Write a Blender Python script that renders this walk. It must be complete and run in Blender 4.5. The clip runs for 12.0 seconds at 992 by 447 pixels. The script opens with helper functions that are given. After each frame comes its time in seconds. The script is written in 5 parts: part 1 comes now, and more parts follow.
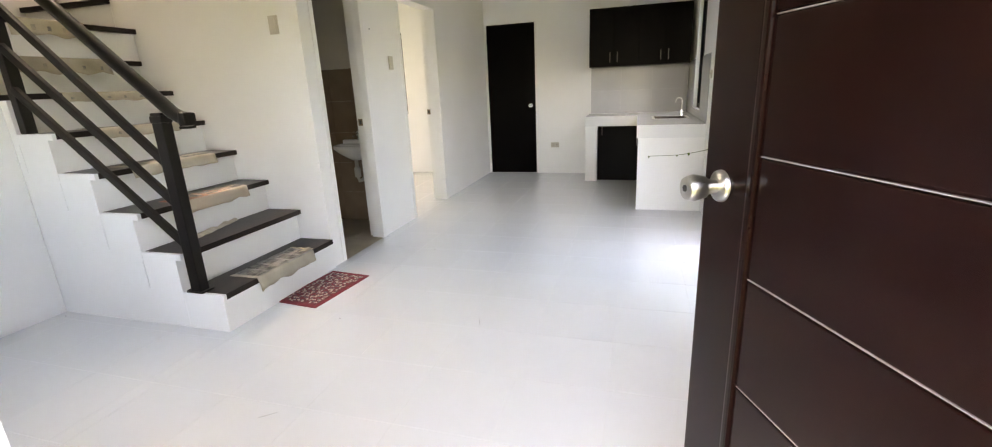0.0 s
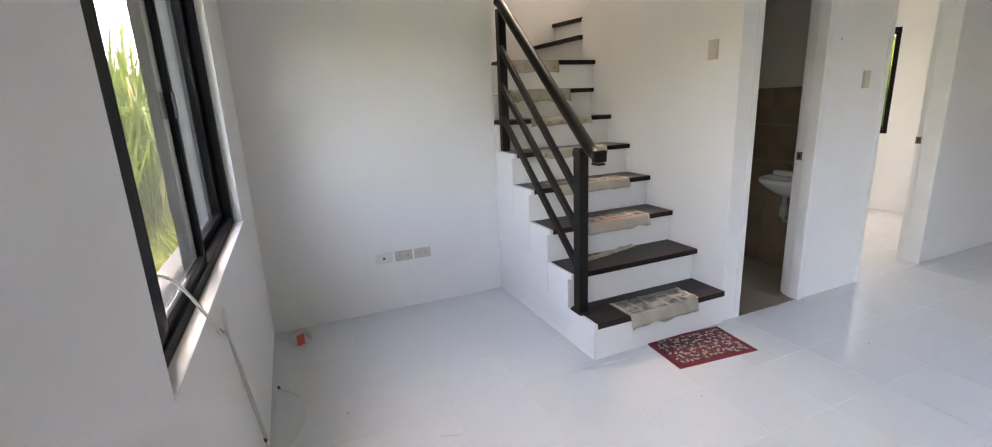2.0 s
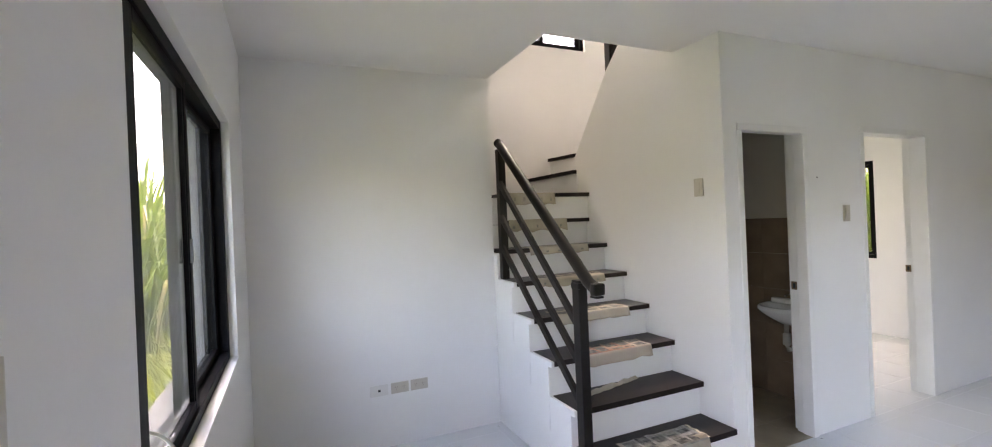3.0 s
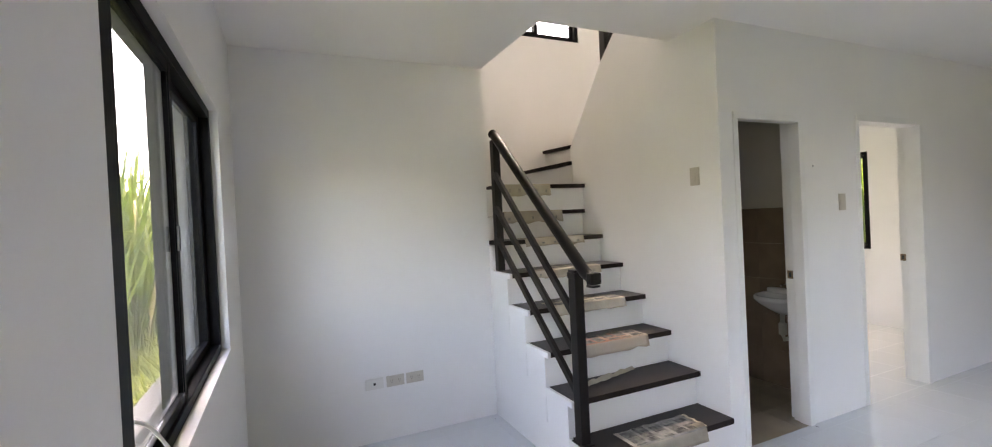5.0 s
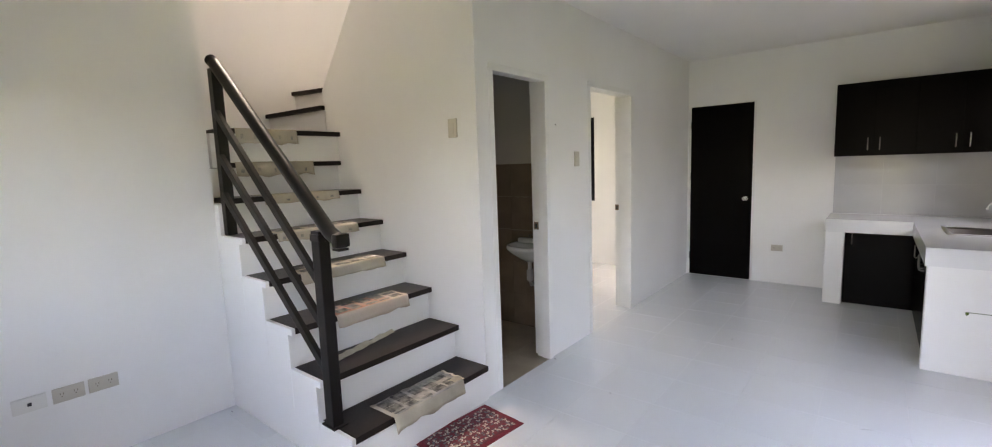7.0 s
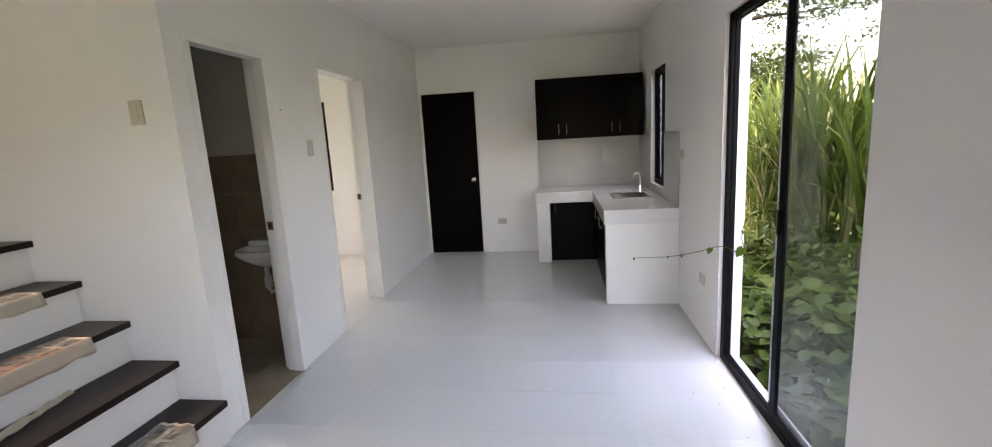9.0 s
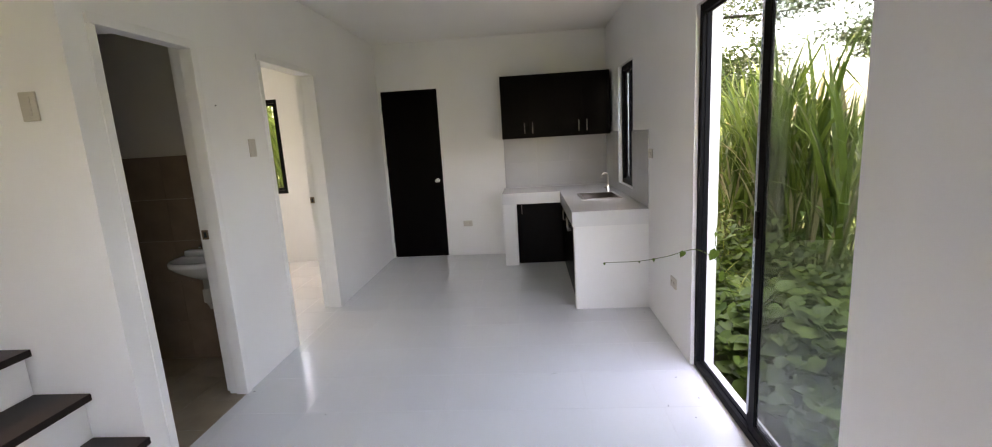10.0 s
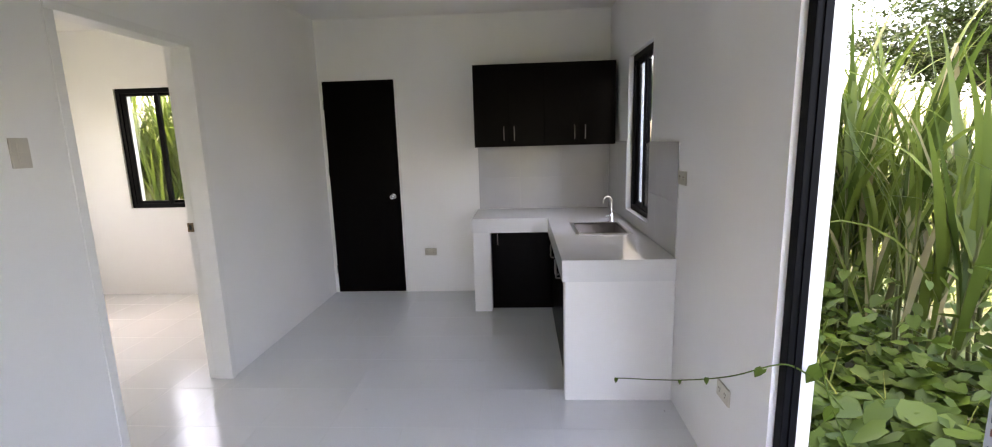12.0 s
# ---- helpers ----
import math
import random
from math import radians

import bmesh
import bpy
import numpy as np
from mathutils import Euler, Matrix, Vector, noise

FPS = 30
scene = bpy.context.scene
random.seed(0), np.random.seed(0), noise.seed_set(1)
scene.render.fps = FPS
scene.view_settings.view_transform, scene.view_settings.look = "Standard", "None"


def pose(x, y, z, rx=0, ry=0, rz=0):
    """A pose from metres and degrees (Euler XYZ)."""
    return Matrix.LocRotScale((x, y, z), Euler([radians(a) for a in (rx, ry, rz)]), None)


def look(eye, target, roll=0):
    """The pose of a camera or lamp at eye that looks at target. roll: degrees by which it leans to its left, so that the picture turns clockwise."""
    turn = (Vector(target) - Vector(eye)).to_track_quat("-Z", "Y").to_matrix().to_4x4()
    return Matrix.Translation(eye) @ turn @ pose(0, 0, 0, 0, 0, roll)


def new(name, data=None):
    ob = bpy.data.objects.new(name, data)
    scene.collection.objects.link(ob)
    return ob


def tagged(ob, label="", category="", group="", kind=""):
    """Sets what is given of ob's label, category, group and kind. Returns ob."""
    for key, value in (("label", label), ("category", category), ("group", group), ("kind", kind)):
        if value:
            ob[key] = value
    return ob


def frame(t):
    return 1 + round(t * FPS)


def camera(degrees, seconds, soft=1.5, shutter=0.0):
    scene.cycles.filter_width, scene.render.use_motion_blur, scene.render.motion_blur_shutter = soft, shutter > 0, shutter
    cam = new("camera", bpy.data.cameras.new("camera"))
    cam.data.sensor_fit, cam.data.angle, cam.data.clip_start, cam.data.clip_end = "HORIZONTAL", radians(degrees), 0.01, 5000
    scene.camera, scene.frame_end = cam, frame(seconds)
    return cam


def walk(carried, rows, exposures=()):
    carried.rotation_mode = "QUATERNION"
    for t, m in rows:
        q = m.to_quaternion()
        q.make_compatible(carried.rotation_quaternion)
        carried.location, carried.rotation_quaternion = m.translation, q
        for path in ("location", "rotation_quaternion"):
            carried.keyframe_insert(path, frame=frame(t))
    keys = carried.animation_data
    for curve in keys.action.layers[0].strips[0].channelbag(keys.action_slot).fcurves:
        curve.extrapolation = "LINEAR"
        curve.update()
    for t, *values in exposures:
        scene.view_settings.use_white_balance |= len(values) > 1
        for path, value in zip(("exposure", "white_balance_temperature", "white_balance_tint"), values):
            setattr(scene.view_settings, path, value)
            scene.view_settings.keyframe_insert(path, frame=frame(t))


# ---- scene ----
cam = camera(92.8, 12.0, 1.1)
EXPOSURES = [(0.0, 5.08, 9750, 22), (0.5, 4.87, 9600, 22), (1.0, 4.66, 9350, 22.5), (2.5, 4.79, 8250, 26), (6.0, 4.73, 8570, 25.5), (7.5, 4.8, 8730, 25.5), (9.5, 4.54, 8930, 26.5), (10.5, 4.55, 9100, 26.5), (11.3, 4.73, 8750, 27), (12.0, 4.65, 8350, 27)]
PATH = [
    (0, (2.159, -2.85, 1.245), (1.598, -1.011, 0.695), -2.6),
    (0.1, (2.15, -2.796, 1.243), (1.484, -1.001, 0.668), -3.1),
    (0.2, (2.139, -2.742, 1.241), (1.371, -0.992, 0.651), -3.2),
    (0.4, (2.113, -2.616, 1.259), (1.137, -0.98, 0.65), -3.0),
    (0.5, (2.115, -2.545, 1.278), (1.027, -0.989, 0.651), -3.3),
    (1, (2.019, -2.437, 1.348), (0.592, -1.256, 0.596), -4.3),
    (1.5, (2.02, -2.447, 1.397), (0.342, -1.619, 0.692), -3.4),
    (2, (2.051, -2.444, 1.447), (0.266, -1.684, 0.961), -2.6),
    (2.5, (2.066, -2.46, 1.498), (0.238, -1.664, 1.331), -2.5),
    (3, (2.081, -2.459, 1.539), (0.251, -1.652, 1.537), -2.4),
    (5, (2.055, -2.447, 1.503), (0.233, -1.623, 1.484), -2.8),
    (5.5, (2.019, -2.452, 1.503), (0.223, -1.582, 1.375), -2.8),
    (6, (1.977, -2.403, 1.487), (0.333, -1.277, 1.313), -2.4),
    (6.5, (1.913, -2.286, 1.474), (0.412, -0.982, 1.265), -2.0),
    (7, (1.877, -2.169, 1.478), (0.628, -0.626, 1.233), -2.0),
    (7.5, (1.864, -2.114, 1.474), (0.986, -0.34, 1.186), -1.9),
    (9.5, (1.796, -2.027, 1.502), (1.588, -0.07, 1.144), -3.6),
    (10, (1.816, -1.852, 1.486), (1.667, 0.109, 1.124), -3.4),
    (10.5, (1.862, -1.584, 1.502), (1.733, 0.379, 1.14), -3.1),
    (11, (1.848, -1.254, 1.491), (1.728, 0.71, 1.131), -2.6),
    (11.5, (1.876, -0.902, 1.496), (1.76, 1.061, 1.134), -2.3),
    (12, (1.94, -0.55, 1.504), (1.826, 1.416, 1.157), -1.6),
]
walk(cam, [(t, look(eye, target, roll)) for t, eye, target, roll in PATH], EXPOSURES)

# ---------------------------------------------------------------- light
world = bpy.data.worlds.new("sky")
scene.world = world
world.use_nodes = True
wn = world.node_tree.nodes
sky = wn.new("ShaderNodeTexSky")
sky.sky_type = 'NISHITA'
sky.sun_disc = False
SUN_UP, SUN_ROUND = 62.0, -84.0
sky.sun_elevation, sky.sun_rotation = radians(SUN_UP), radians(SUN_ROUND)
sky.air_density, sky.dust_density = 1.0, 3.5
world.node_tree.links.new(sky.outputs[0], wn["Background"].inputs[0])
wn["Background"].inputs[1].default_value = 0.15
sun = new("sun", bpy.data.lights.new("sun", "SUN"))
sun.data.energy, sun.data.angle, sun.data.color = 0.75, radians(14), (1.0, 0.96, 0.9)
sun.matrix_world = look((0, 0, 0), (-math.sin(radians(SUN_ROUND)) * math.cos(radians(SUN_UP)),
                                     -math.cos(radians(SUN_ROUND)) * math.cos(radians(SUN_UP)), -math.sin(radians(SUN_UP))))


# lamp added in the high stairwell window opening to boost its sky light
high = new("stairwell_fill_lamp", bpy.data.lights.new("stairwell_fill_lamp", "AREA"))
high.data.shape, high.data.size, high.data.size_y = 'RECTANGLE', 0.95, 0.95
high.data.energy, high.data.color = 1.2, (0.94, 1.0, 0.94)
high.matrix_world = look((-2.50, 0.195, 3.98), (0.0, -0.55, 2.9))
# fill lamp added at the bedroom side window, itself an added opening
side_fill = new("bedroom_fill_lamp", bpy.data.lights.new("bedroom_fill_lamp", "AREA"))
side_fill.data.shape, side_fill.data.size, side_fill.data.size_y = 'RECTANGLE', 0.6, 1.05
side_fill.data.energy, side_fill.data.color = 0.6, (0.87, 1.0, 0.94)
side_fill.matrix_world = look((-3.09, 2.95, 1.51), (0.0, 2.75, 1.0))
# extra lamp at the kitchen window opening, brightening the upper kitchen
kitchen_fill = new("kitchen_fill_lamp", bpy.data.lights.new("kitchen_fill_lamp", "AREA"))
kitchen_fill.data.shape, kitchen_fill.data.size, kitchen_fill.data.size_y = 'RECTANGLE', 0.58, 1.05
kitchen_fill.data.energy, kitchen_fill.data.color = 0.13, (0.93, 1.0, 0.95)
kitchen_fill.matrix_world = look((2.765, 2.94, 1.52), (0.6, 2.94, 1.6))


# ---------------------------------------------------------------- materials
def material(name, colour, rough=0.5, metal=0.0, vary=0.0, scale=4.0, bump=0.0, bump_scale=60.0, tone=None, coat=0.0,
             stretch=(1, 1, 1), rand=0.0, spec=0.5):
    """Principled paint with two scales of noise in colour, roughness and relief."""
    m = bpy.data.materials.new(name)
    m.use_nodes = True
    t = m.node_tree
    n, l = t.nodes, t.links
    b = n["Principled BSDF"]
    b.inputs["Roughness"].default_value = rough
    b.inputs["Metallic"].default_value = metal
    b.inputs["Coat Weight"].default_value = coat
    b.inputs["Coat Roughness"].default_value = 0.1
    b.inputs["Specular IOR Level"].default_value = spec
    co = n.new("ShaderNodeTexCoord")
    mp = n.new("ShaderNodeMapping")
    mp.inputs["Scale"].default_value = stretch
    l.new(co.outputs["Object"], mp.inputs[0])
    big, fine = n.new("ShaderNodeTexNoise"), n.new("ShaderNodeTexNoise")
    big.inputs["Scale"].default_value, fine.inputs["Scale"].default_value = scale, bump_scale
    big.inputs["Detail"].default_value, fine.inputs["Detail"].default_value = 5, 4
    l.new(mp.outputs[0], big.inputs["Vector"])
    l.new(mp.outputs[0], fine.inputs["Vector"])
    mix = n.new("ShaderNodeMix")
    mix.data_type = 'RGBA'
    other = tone or tuple(c * (1 - vary) for c in colour)
    mix.inputs[6].default_value, mix.inputs[7].default_value = (*colour, 1), (*other, 1)
    ramp = n.new("ShaderNodeMapRange")
    ramp.inputs[1].default_value, ramp.inputs[2].default_value = 0.35, 0.7
    l.new(big.outputs[0], ramp.inputs[0])
    l.new(ramp.outputs[0], mix.inputs[0])
    last = mix.outputs[2]
    if rand:
        oi, hs = n.new("ShaderNodeObjectInfo"), n.new("ShaderNodeHueSaturation")
        mr = n.new("ShaderNodeMapRange")
        mr.inputs[3].default_value, mr.inputs[4].default_value = 1 - rand, 1 + rand
        l.new(oi.outputs["Random"], mr.inputs[0])
        l.new(mr.outputs[0], hs.inputs["Value"])
        l.new(last, hs.inputs["Color"])
        last = hs.outputs[0]
    l.new(last, b.inputs["Base Color"])
    rr = n.new("ShaderNodeMapRange")
    rr.inputs[3].default_value, rr.inputs[4].default_value = max(0.02, rough * 0.94), min(1, rough * 1.08)
    l.new(fine.outputs[0], rr.inputs[0])
    l.new(rr.outputs[0], b.inputs["Roughness"])
    if bump:
        bp = n.new("ShaderNodeBump")
        bp.inputs["Strength"].default_value, bp.inputs["Distance"].default_value = bump, 0.004
        l.new(fine.outputs[0], bp.inputs["Height"])
        l.new(bp.outputs[0], b.inputs["Normal"])
    return m


def glass_material():
    m = bpy.data.materials.new("clear_glass")
    m.use_nodes = True
    n, l = m.node_tree.nodes, m.node_tree.links
    n.remove(n["Principled BSDF"])
    tr, gl, mx, fr = (n.new("ShaderNodeBsdfTransparent"), n.new("ShaderNodeBsdfGlossy"), n.new("ShaderNodeMixShader"),
                      n.new("ShaderNodeLayerWeight"))
    tr.inputs[0].default_value = (0.9, 0.92, 0.9, 1)
    gl.inputs["Roughness"].default_value = 0.02
    pw, ad = n.new("ShaderNodeMath"), n.new("ShaderNodeMath")
    pw.operation, ad.operation = 'POWER', 'MULTIPLY_ADD'
    pw.inputs[1].default_value, ad.inputs[1].default_value, ad.inputs[2].default_value = 5, 0.85, 0.03
    l.new(fr.outputs["Facing"], pw.inputs[0])
    l.new(pw.outputs[0], ad.inputs[0])
    l.new(ad.outputs[0], mx.inputs[0])
    l.new(tr.outputs[0], mx.inputs[1])
    l.new(gl.outputs[0], mx.inputs[2])
    l.new(mx.outputs[0], n["Material Output"].inputs[0])
    return m


def leaf_material(name, colour, tone, gloss=0.45, light=0.35):
    """Thin leaf: diffuse and translucent, tinted leaf by leaf."""
    m = bpy.data.materials.new(name)
    m.use_nodes = True
    n, l = m.node_tree.nodes, m.node_tree.links
    b = n["Principled BSDF"]
    b.inputs["Roughness"].default_value = gloss
    b.inputs["Specular IOR Level"].default_value = 0.2
    geo, mix, tr, ms = (n.new("ShaderNodeNewGeometry"), n.new("ShaderNodeMix"), n.new("ShaderNodeBsdfTranslucent"),
                        n.new("ShaderNodeMixShader"))
    mix.data_type = 'RGBA'
    mix.inputs[6].default_value, mix.inputs[7].default_value = (*colour, 1), (*tone, 1)
    l.new(geo.outputs["Random Per Island"], mix.inputs[0])
    l.new(mix.outputs[2], b.inputs["Base Color"])
    l.new(mix.outputs[2], tr.inputs[0])
    ms.inputs[0].default_value = light
    l.new(b.outputs[0], ms.inputs[1])
    l.new(tr.outputs[0], ms.inputs[2])
    l.new(ms.outputs[0], n["Material Output"].inputs[0])
    return m


WALL = material("white_wall_paint", (0.80, 0.795, 0.785), 0.42, vary=0.05, scale=1.3, bump=0.12, bump_scale=45)
CEIL = material("white_ceiling_paint", (0.85, 0.84, 0.82), 0.6, vary=0.04, scale=1.0, bump=0.06, bump_scale=40)
BEDWALL = material("cream_wall_paint", (0.81, 0.82, 0.80), 0.5, vary=0.04, scale=1.5, bump=0.1, bump_scale=45)
OUTWALL = material("outside_render", (0.78, 0.77, 0.75), 0.7, vary=0.1, scale=2.0, bump=0.2, bump_scale=60)
# grey render coloured deeper, holding the shade of the window reveals
OUTGREY = material("darkened_outside_render", (0.105, 0.105, 0.105), 0.75, vary=0.2, scale=3, bump=0.3, bump_scale=60)
HANDLE = material("dark_steel_handle", (0.20, 0.195, 0.19), 0.3, metal=1.0, vary=0.1)
BRONZE = material("bronzed_steel", (0.22, 0.16, 0.11), 0.35, metal=1.0, vary=0.2)
TRIM = material("white_gloss_trim", (0.78, 0.775, 0.76), 0.3, vary=0.05, scale=5, bump=0.05)
TILE = material("glazed_floor_tile", (0.686, 0.696, 0.705), 0.17, vary=0.03, scale=1.2, bump=0.03, bump_scale=9, rand=0.006)
GROUT = material("pale_grout", (0.71, 0.71, 0.705), 0.8, vary=0.15, scale=20, bump=0.3, bump_scale=200)
WOOD = material("espresso_wood", (0.022, 0.014, 0.011), 0.28, vary=0.4, scale=3, bump=0.12, bump_scale=30,
                tone=(0.034, 0.02, 0.015), stretch=(1, 1, 9))
TREAD = material("espresso_tread", (0.016, 0.011, 0.010), 0.33, scale=3, bump=0.12, bump_scale=30,
                 tone=(0.020, 0.014, 0.013), stretch=(9, 1, 9), spec=0.13)
DOORRED = material("mahogany_door_paint", (0.0085, 0.0026, 0.0020), 0.2, scale=2, bump=0.03, bump_scale=8,
                   tone=(0.0060, 0.0019, 0.0015), stretch=(1, 6, 6), spec=0.15)
GROOVE = material("pale_groove_filler", (0.24, 0.225, 0.21), 0.5, vary=0.3, scale=12)
BLACKWOOD = material("black_brown_laminate", (0.0035, 0.003, 0.003), 0.25, scale=3, bump=0.006, bump_scale=40,
                     tone=(0.0028, 0.0024, 0.0026), spec=0.035)
RAIL = material("dark_rail_paint", (0.008, 0.006, 0.0055), 0.36, scale=6, bump=0.1, bump_scale=70, tone=(0.010, 0.008, 0.007), spec=0.22)
ALU = material("black_aluminium", (0.005, 0.0055, 0.0065), 0.45, scale=8, bump=0.02, tone=(0.0065, 0.007, 0.0085), spec=0.045)
SEAL = material("grey_window_seal", (0.09, 0.09, 0.09), 0.6, vary=0.4, scale=30)
STEEL = material("brushed_steel", (0.50, 0.485, 0.46), 0.28, metal=1.0, vary=0.1, scale=10, stretch=(1, 1, 12))
CHROME = material("chrome", (0.75, 0.75, 0.75), 0.1, metal=1.0, vary=0.05)
SINKSTEEL = material("satin_sink_steel", (0.11, 0.10, 0.092), 0.42, metal=1.0, vary=0.15, scale=10)
PLATE = material("beige_switch_plate", (0.52, 0.48, 0.41), 0.4, vary=0.06, scale=12)
SOCKET = material("white_socket_plate", (0.72, 0.71, 0.68), 0.35, vary=0.04)
SLOT = material("shaded_slot", (0.22, 0.195, 0.16), 0.6)
DARKHOLE = material("dark_slot", (0.02, 0.02, 0.02), 0.6)
COUNTER = material("pale_counter_tile", (0.75, 0.75, 0.75), 0.16, vary=0.05, scale=3, bump=0.03, bump_scale=10)
SPLASH = material("grey_backsplash_tile", (0.47, 0.475, 0.49), 0.18, vary=0.05, scale=3, bump=0.03, bump_scale=10, rand=0.015)
# bathroom walls darker and browner than the white walls elsewhere
BATHTAUPE = material("taupe_bath_wall", (0.50, 0.465, 0.42), 0.5, vary=0.06, scale=2, bump=0.1, bump_scale=45)
BATHTILE = material("brown_bath_tile", (0.215, 0.155, 0.110), 0.22, vary=0.2, scale=5, bump=0.04, rand=0.05)
BATHFLOOR = material("tan_bath_floor_tile", (0.36, 0.29, 0.21), 0.3, vary=0.2, scale=6, bump=0.06, rand=0.05)
CERAMIC = material("white_ceramic", (0.78, 0.79, 0.80), 0.12, vary=0.03)
# PVC white taken down to grey, carrying the bathroom's dimness
PLASTIC = material("dimmed_white_pvc", (0.42, 0.42, 0.40), 0.35, vary=0.06)
PAPER = material("old_newspaper", (0.44, 0.39, 0.31), 0.85, vary=0.25, scale=7, bump=0.5, bump_scale=25)
PAPERPINK = material("pink_newspaper", (0.44, 0.34, 0.28), 0.85, scale=6, bump=0.5, bump_scale=25, tone=(0.42, 0.36, 0.29))
INK = material("newsprint_ink", (0.17, 0.165, 0.155), 0.85, scale=30, tone=(0.36, 0.33, 0.27))
PHOTO = material("newsprint_photo", (0.035, 0.035, 0.035), 0.85, scale=28, tone=(0.24, 0.23, 0.21))
NEWSGREY = material("grey_newsprint_page", (0.34, 0.325, 0.295), 0.85, scale=26, bump=0.5, bump_scale=25, tone=(0.19, 0.185, 0.175))
REDPAGE = material("faded_red_page", (0.40, 0.155, 0.115), 0.85, scale=9, bump=0.5, bump_scale=25, tone=(0.40, 0.27, 0.21))
TAPE = material("masking_tape", (0.60, 0.52, 0.38), 0.6, vary=0.1, scale=20)
CABLE = material("white_cable", (0.66, 0.65, 0.62), 0.45, vary=0.1)
BLACKTAPE = material("black_tape", (0.02, 0.02, 0.02), 0.4)
ORANGE = material("orange_carton", (0.62, 0.10, 0.025), 0.5, vary=0.2, scale=20)
RUGRED = material("crimson_rug_border", (0.20, 0.012, 0.025), 0.95, vary=0.35, scale=60, bump=0.8, bump_scale=300)
RUGFIELD = material("dark_red_rug_field", (0.15, 0.028, 0.038), 0.95, vary=0.4, scale=50, bump=0.8, bump_scale=300)
RUGCREAM = material("cream_rug_scroll", (0.50, 0.42, 0.35), 0.95, vary=0.2, scale=60, bump=0.8, bump_scale=300)
RUGGREY = material("slate_rug_leaf", (0.13, 0.125, 0.135), 0.95, vary=0.3, scale=60, bump=0.8, bump_scale=300)
LABEL = material("pale_blue_label", (0.56, 0.61, 0.68), 0.5, vary=0.1, scale=10)
BLUEINK = material("blue_label_ink", (0.12, 0.20, 0.32), 0.6)
REDINK = material("red_label_ink", (0.30, 0.13, 0.13), 0.6)
SOIL = material("weedy_soil", (0.085, 0.075, 0.04), 0.95, scale=0.7, bump=0.8, bump_scale=6, tone=(0.06, 0.11, 0.02))
BARK = material("tree_bark", (0.03, 0.025, 0.02), 0.9, vary=0.4, scale=8, bump=0.9, bump_scale=20)
CANE = leaf_material("cane_blade", (0.112, 0.160, 0.030), (0.034, 0.064, 0.012), 0.36, 0.42)
CANEDRY = leaf_material("dry_cane_blade", (0.26, 0.23, 0.13), (0.16, 0.17, 0.075), 0.6, 0.3)
# yellow-green blades coloured paler than the cane, the field's sunshine included
MEADOW = leaf_material("sun_toned_meadow_blade", (0.19, 0.215, 0.045), (0.10, 0.14, 0.028), 0.5, 0.35)
STALK = leaf_material("cane_stalk", (0.09, 0.10, 0.035), (0.055, 0.07, 0.022), 0.5, 0.05)
VINE = leaf_material("creeper_leaf", (0.072, 0.118, 0.016), (0.030, 0.062, 0.009), 0.5, 0.32)
TREELEAF = leaf_material("tree_leaf", (0.042, 0.072, 0.020), (0.02, 0.038, 0.012), 0.5, 0.15)
GLASS = glass_material()


# ---------------------------------------------------------------- builders
def part(name, bm, mat, parent=None, label="", smooth=False):
    """Links a bmesh as one mesh object, under a thing when parent is given."""
    me = bpy.data.meshes.new(name)
    if smooth:
        for f in bm.faces:
            f.smooth = True
    bm.to_mesh(me)
    bm.free()
    me.materials.append(mat)
    ob = new(name, me)
    if parent is not None:
        ob.parent = parent
        ob.matrix_parent_inverse = parent.matrix_basis.inverted()
    if label:
        ob["label"] = label
    return ob


def thing(name, at, label, category, group="", kind=""):
    """An Empty at a thing's base."""
    ob = new(name)
    ob.empty_display_size = 0.05
    ob.matrix_basis = at if isinstance(at, Matrix) else pose(*at)
    return tagged(ob, label, category, group, kind)


def box(bm, lo, hi, bevel=0.0, m=None):
    """A box from corner to corner, its edges bevelled."""
    c = [(a + b) / 2 for a, b in zip(lo, hi)]
    d = [abs(b - a) for a, b in zip(lo, hi)]
    mat = Matrix.Translation(c) @ Matrix.Diagonal((*d, 1))
    if m is not None:
        mat = m @ mat
    r = bmesh.ops.create_cube(bm, size=1, matrix=mat)
    if bevel:
        es = list({e for v in r["verts"] for e in v.link_edges})
        bmesh.ops.bevel(bm, geom=es, offset=min(bevel, min(d) * 0.45), segments=2, affect='EDGES', profile=0.7)
    return bm


def boxed(lo, hi, bevel=0.0, m=None):
    return box(bmesh.new(), lo, hi, bevel, m)


def tube(bm, pts, r, sides=10, cap=True):
    """A round bar along points; r is one radius or one for each point."""
    pts = [Vector(p) for p in pts]
    rings = []
    up = Vector((0, 0, 1))
    for i, p in enumerate(pts):
        d = (pts[min(i + 1, len(pts) - 1)] - pts[max(i - 1, 0)]).normalized()
        a = d.cross(up if abs(d.z) < 0.95 else Vector((1, 0, 0))).normalized()
        b = d.cross(a)
        rad = r[i] if isinstance(r, (list, tuple)) else r
        rings.append([bm.verts.new(p + rad * (math.cos(k * 2 * math.pi / sides) * a + math.sin(k * 2 * math.pi / sides) * b))
                      for k in range(sides)])
    for u, v in zip(rings, rings[1:]):
        for k in range(sides):
            bm.faces.new((u[k], u[(k + 1) % sides], v[(k + 1) % sides], v[k]))
    if cap:
        bm.faces.new(rings[0])
        bm.faces.new(rings[-1][::-1])
    return bm


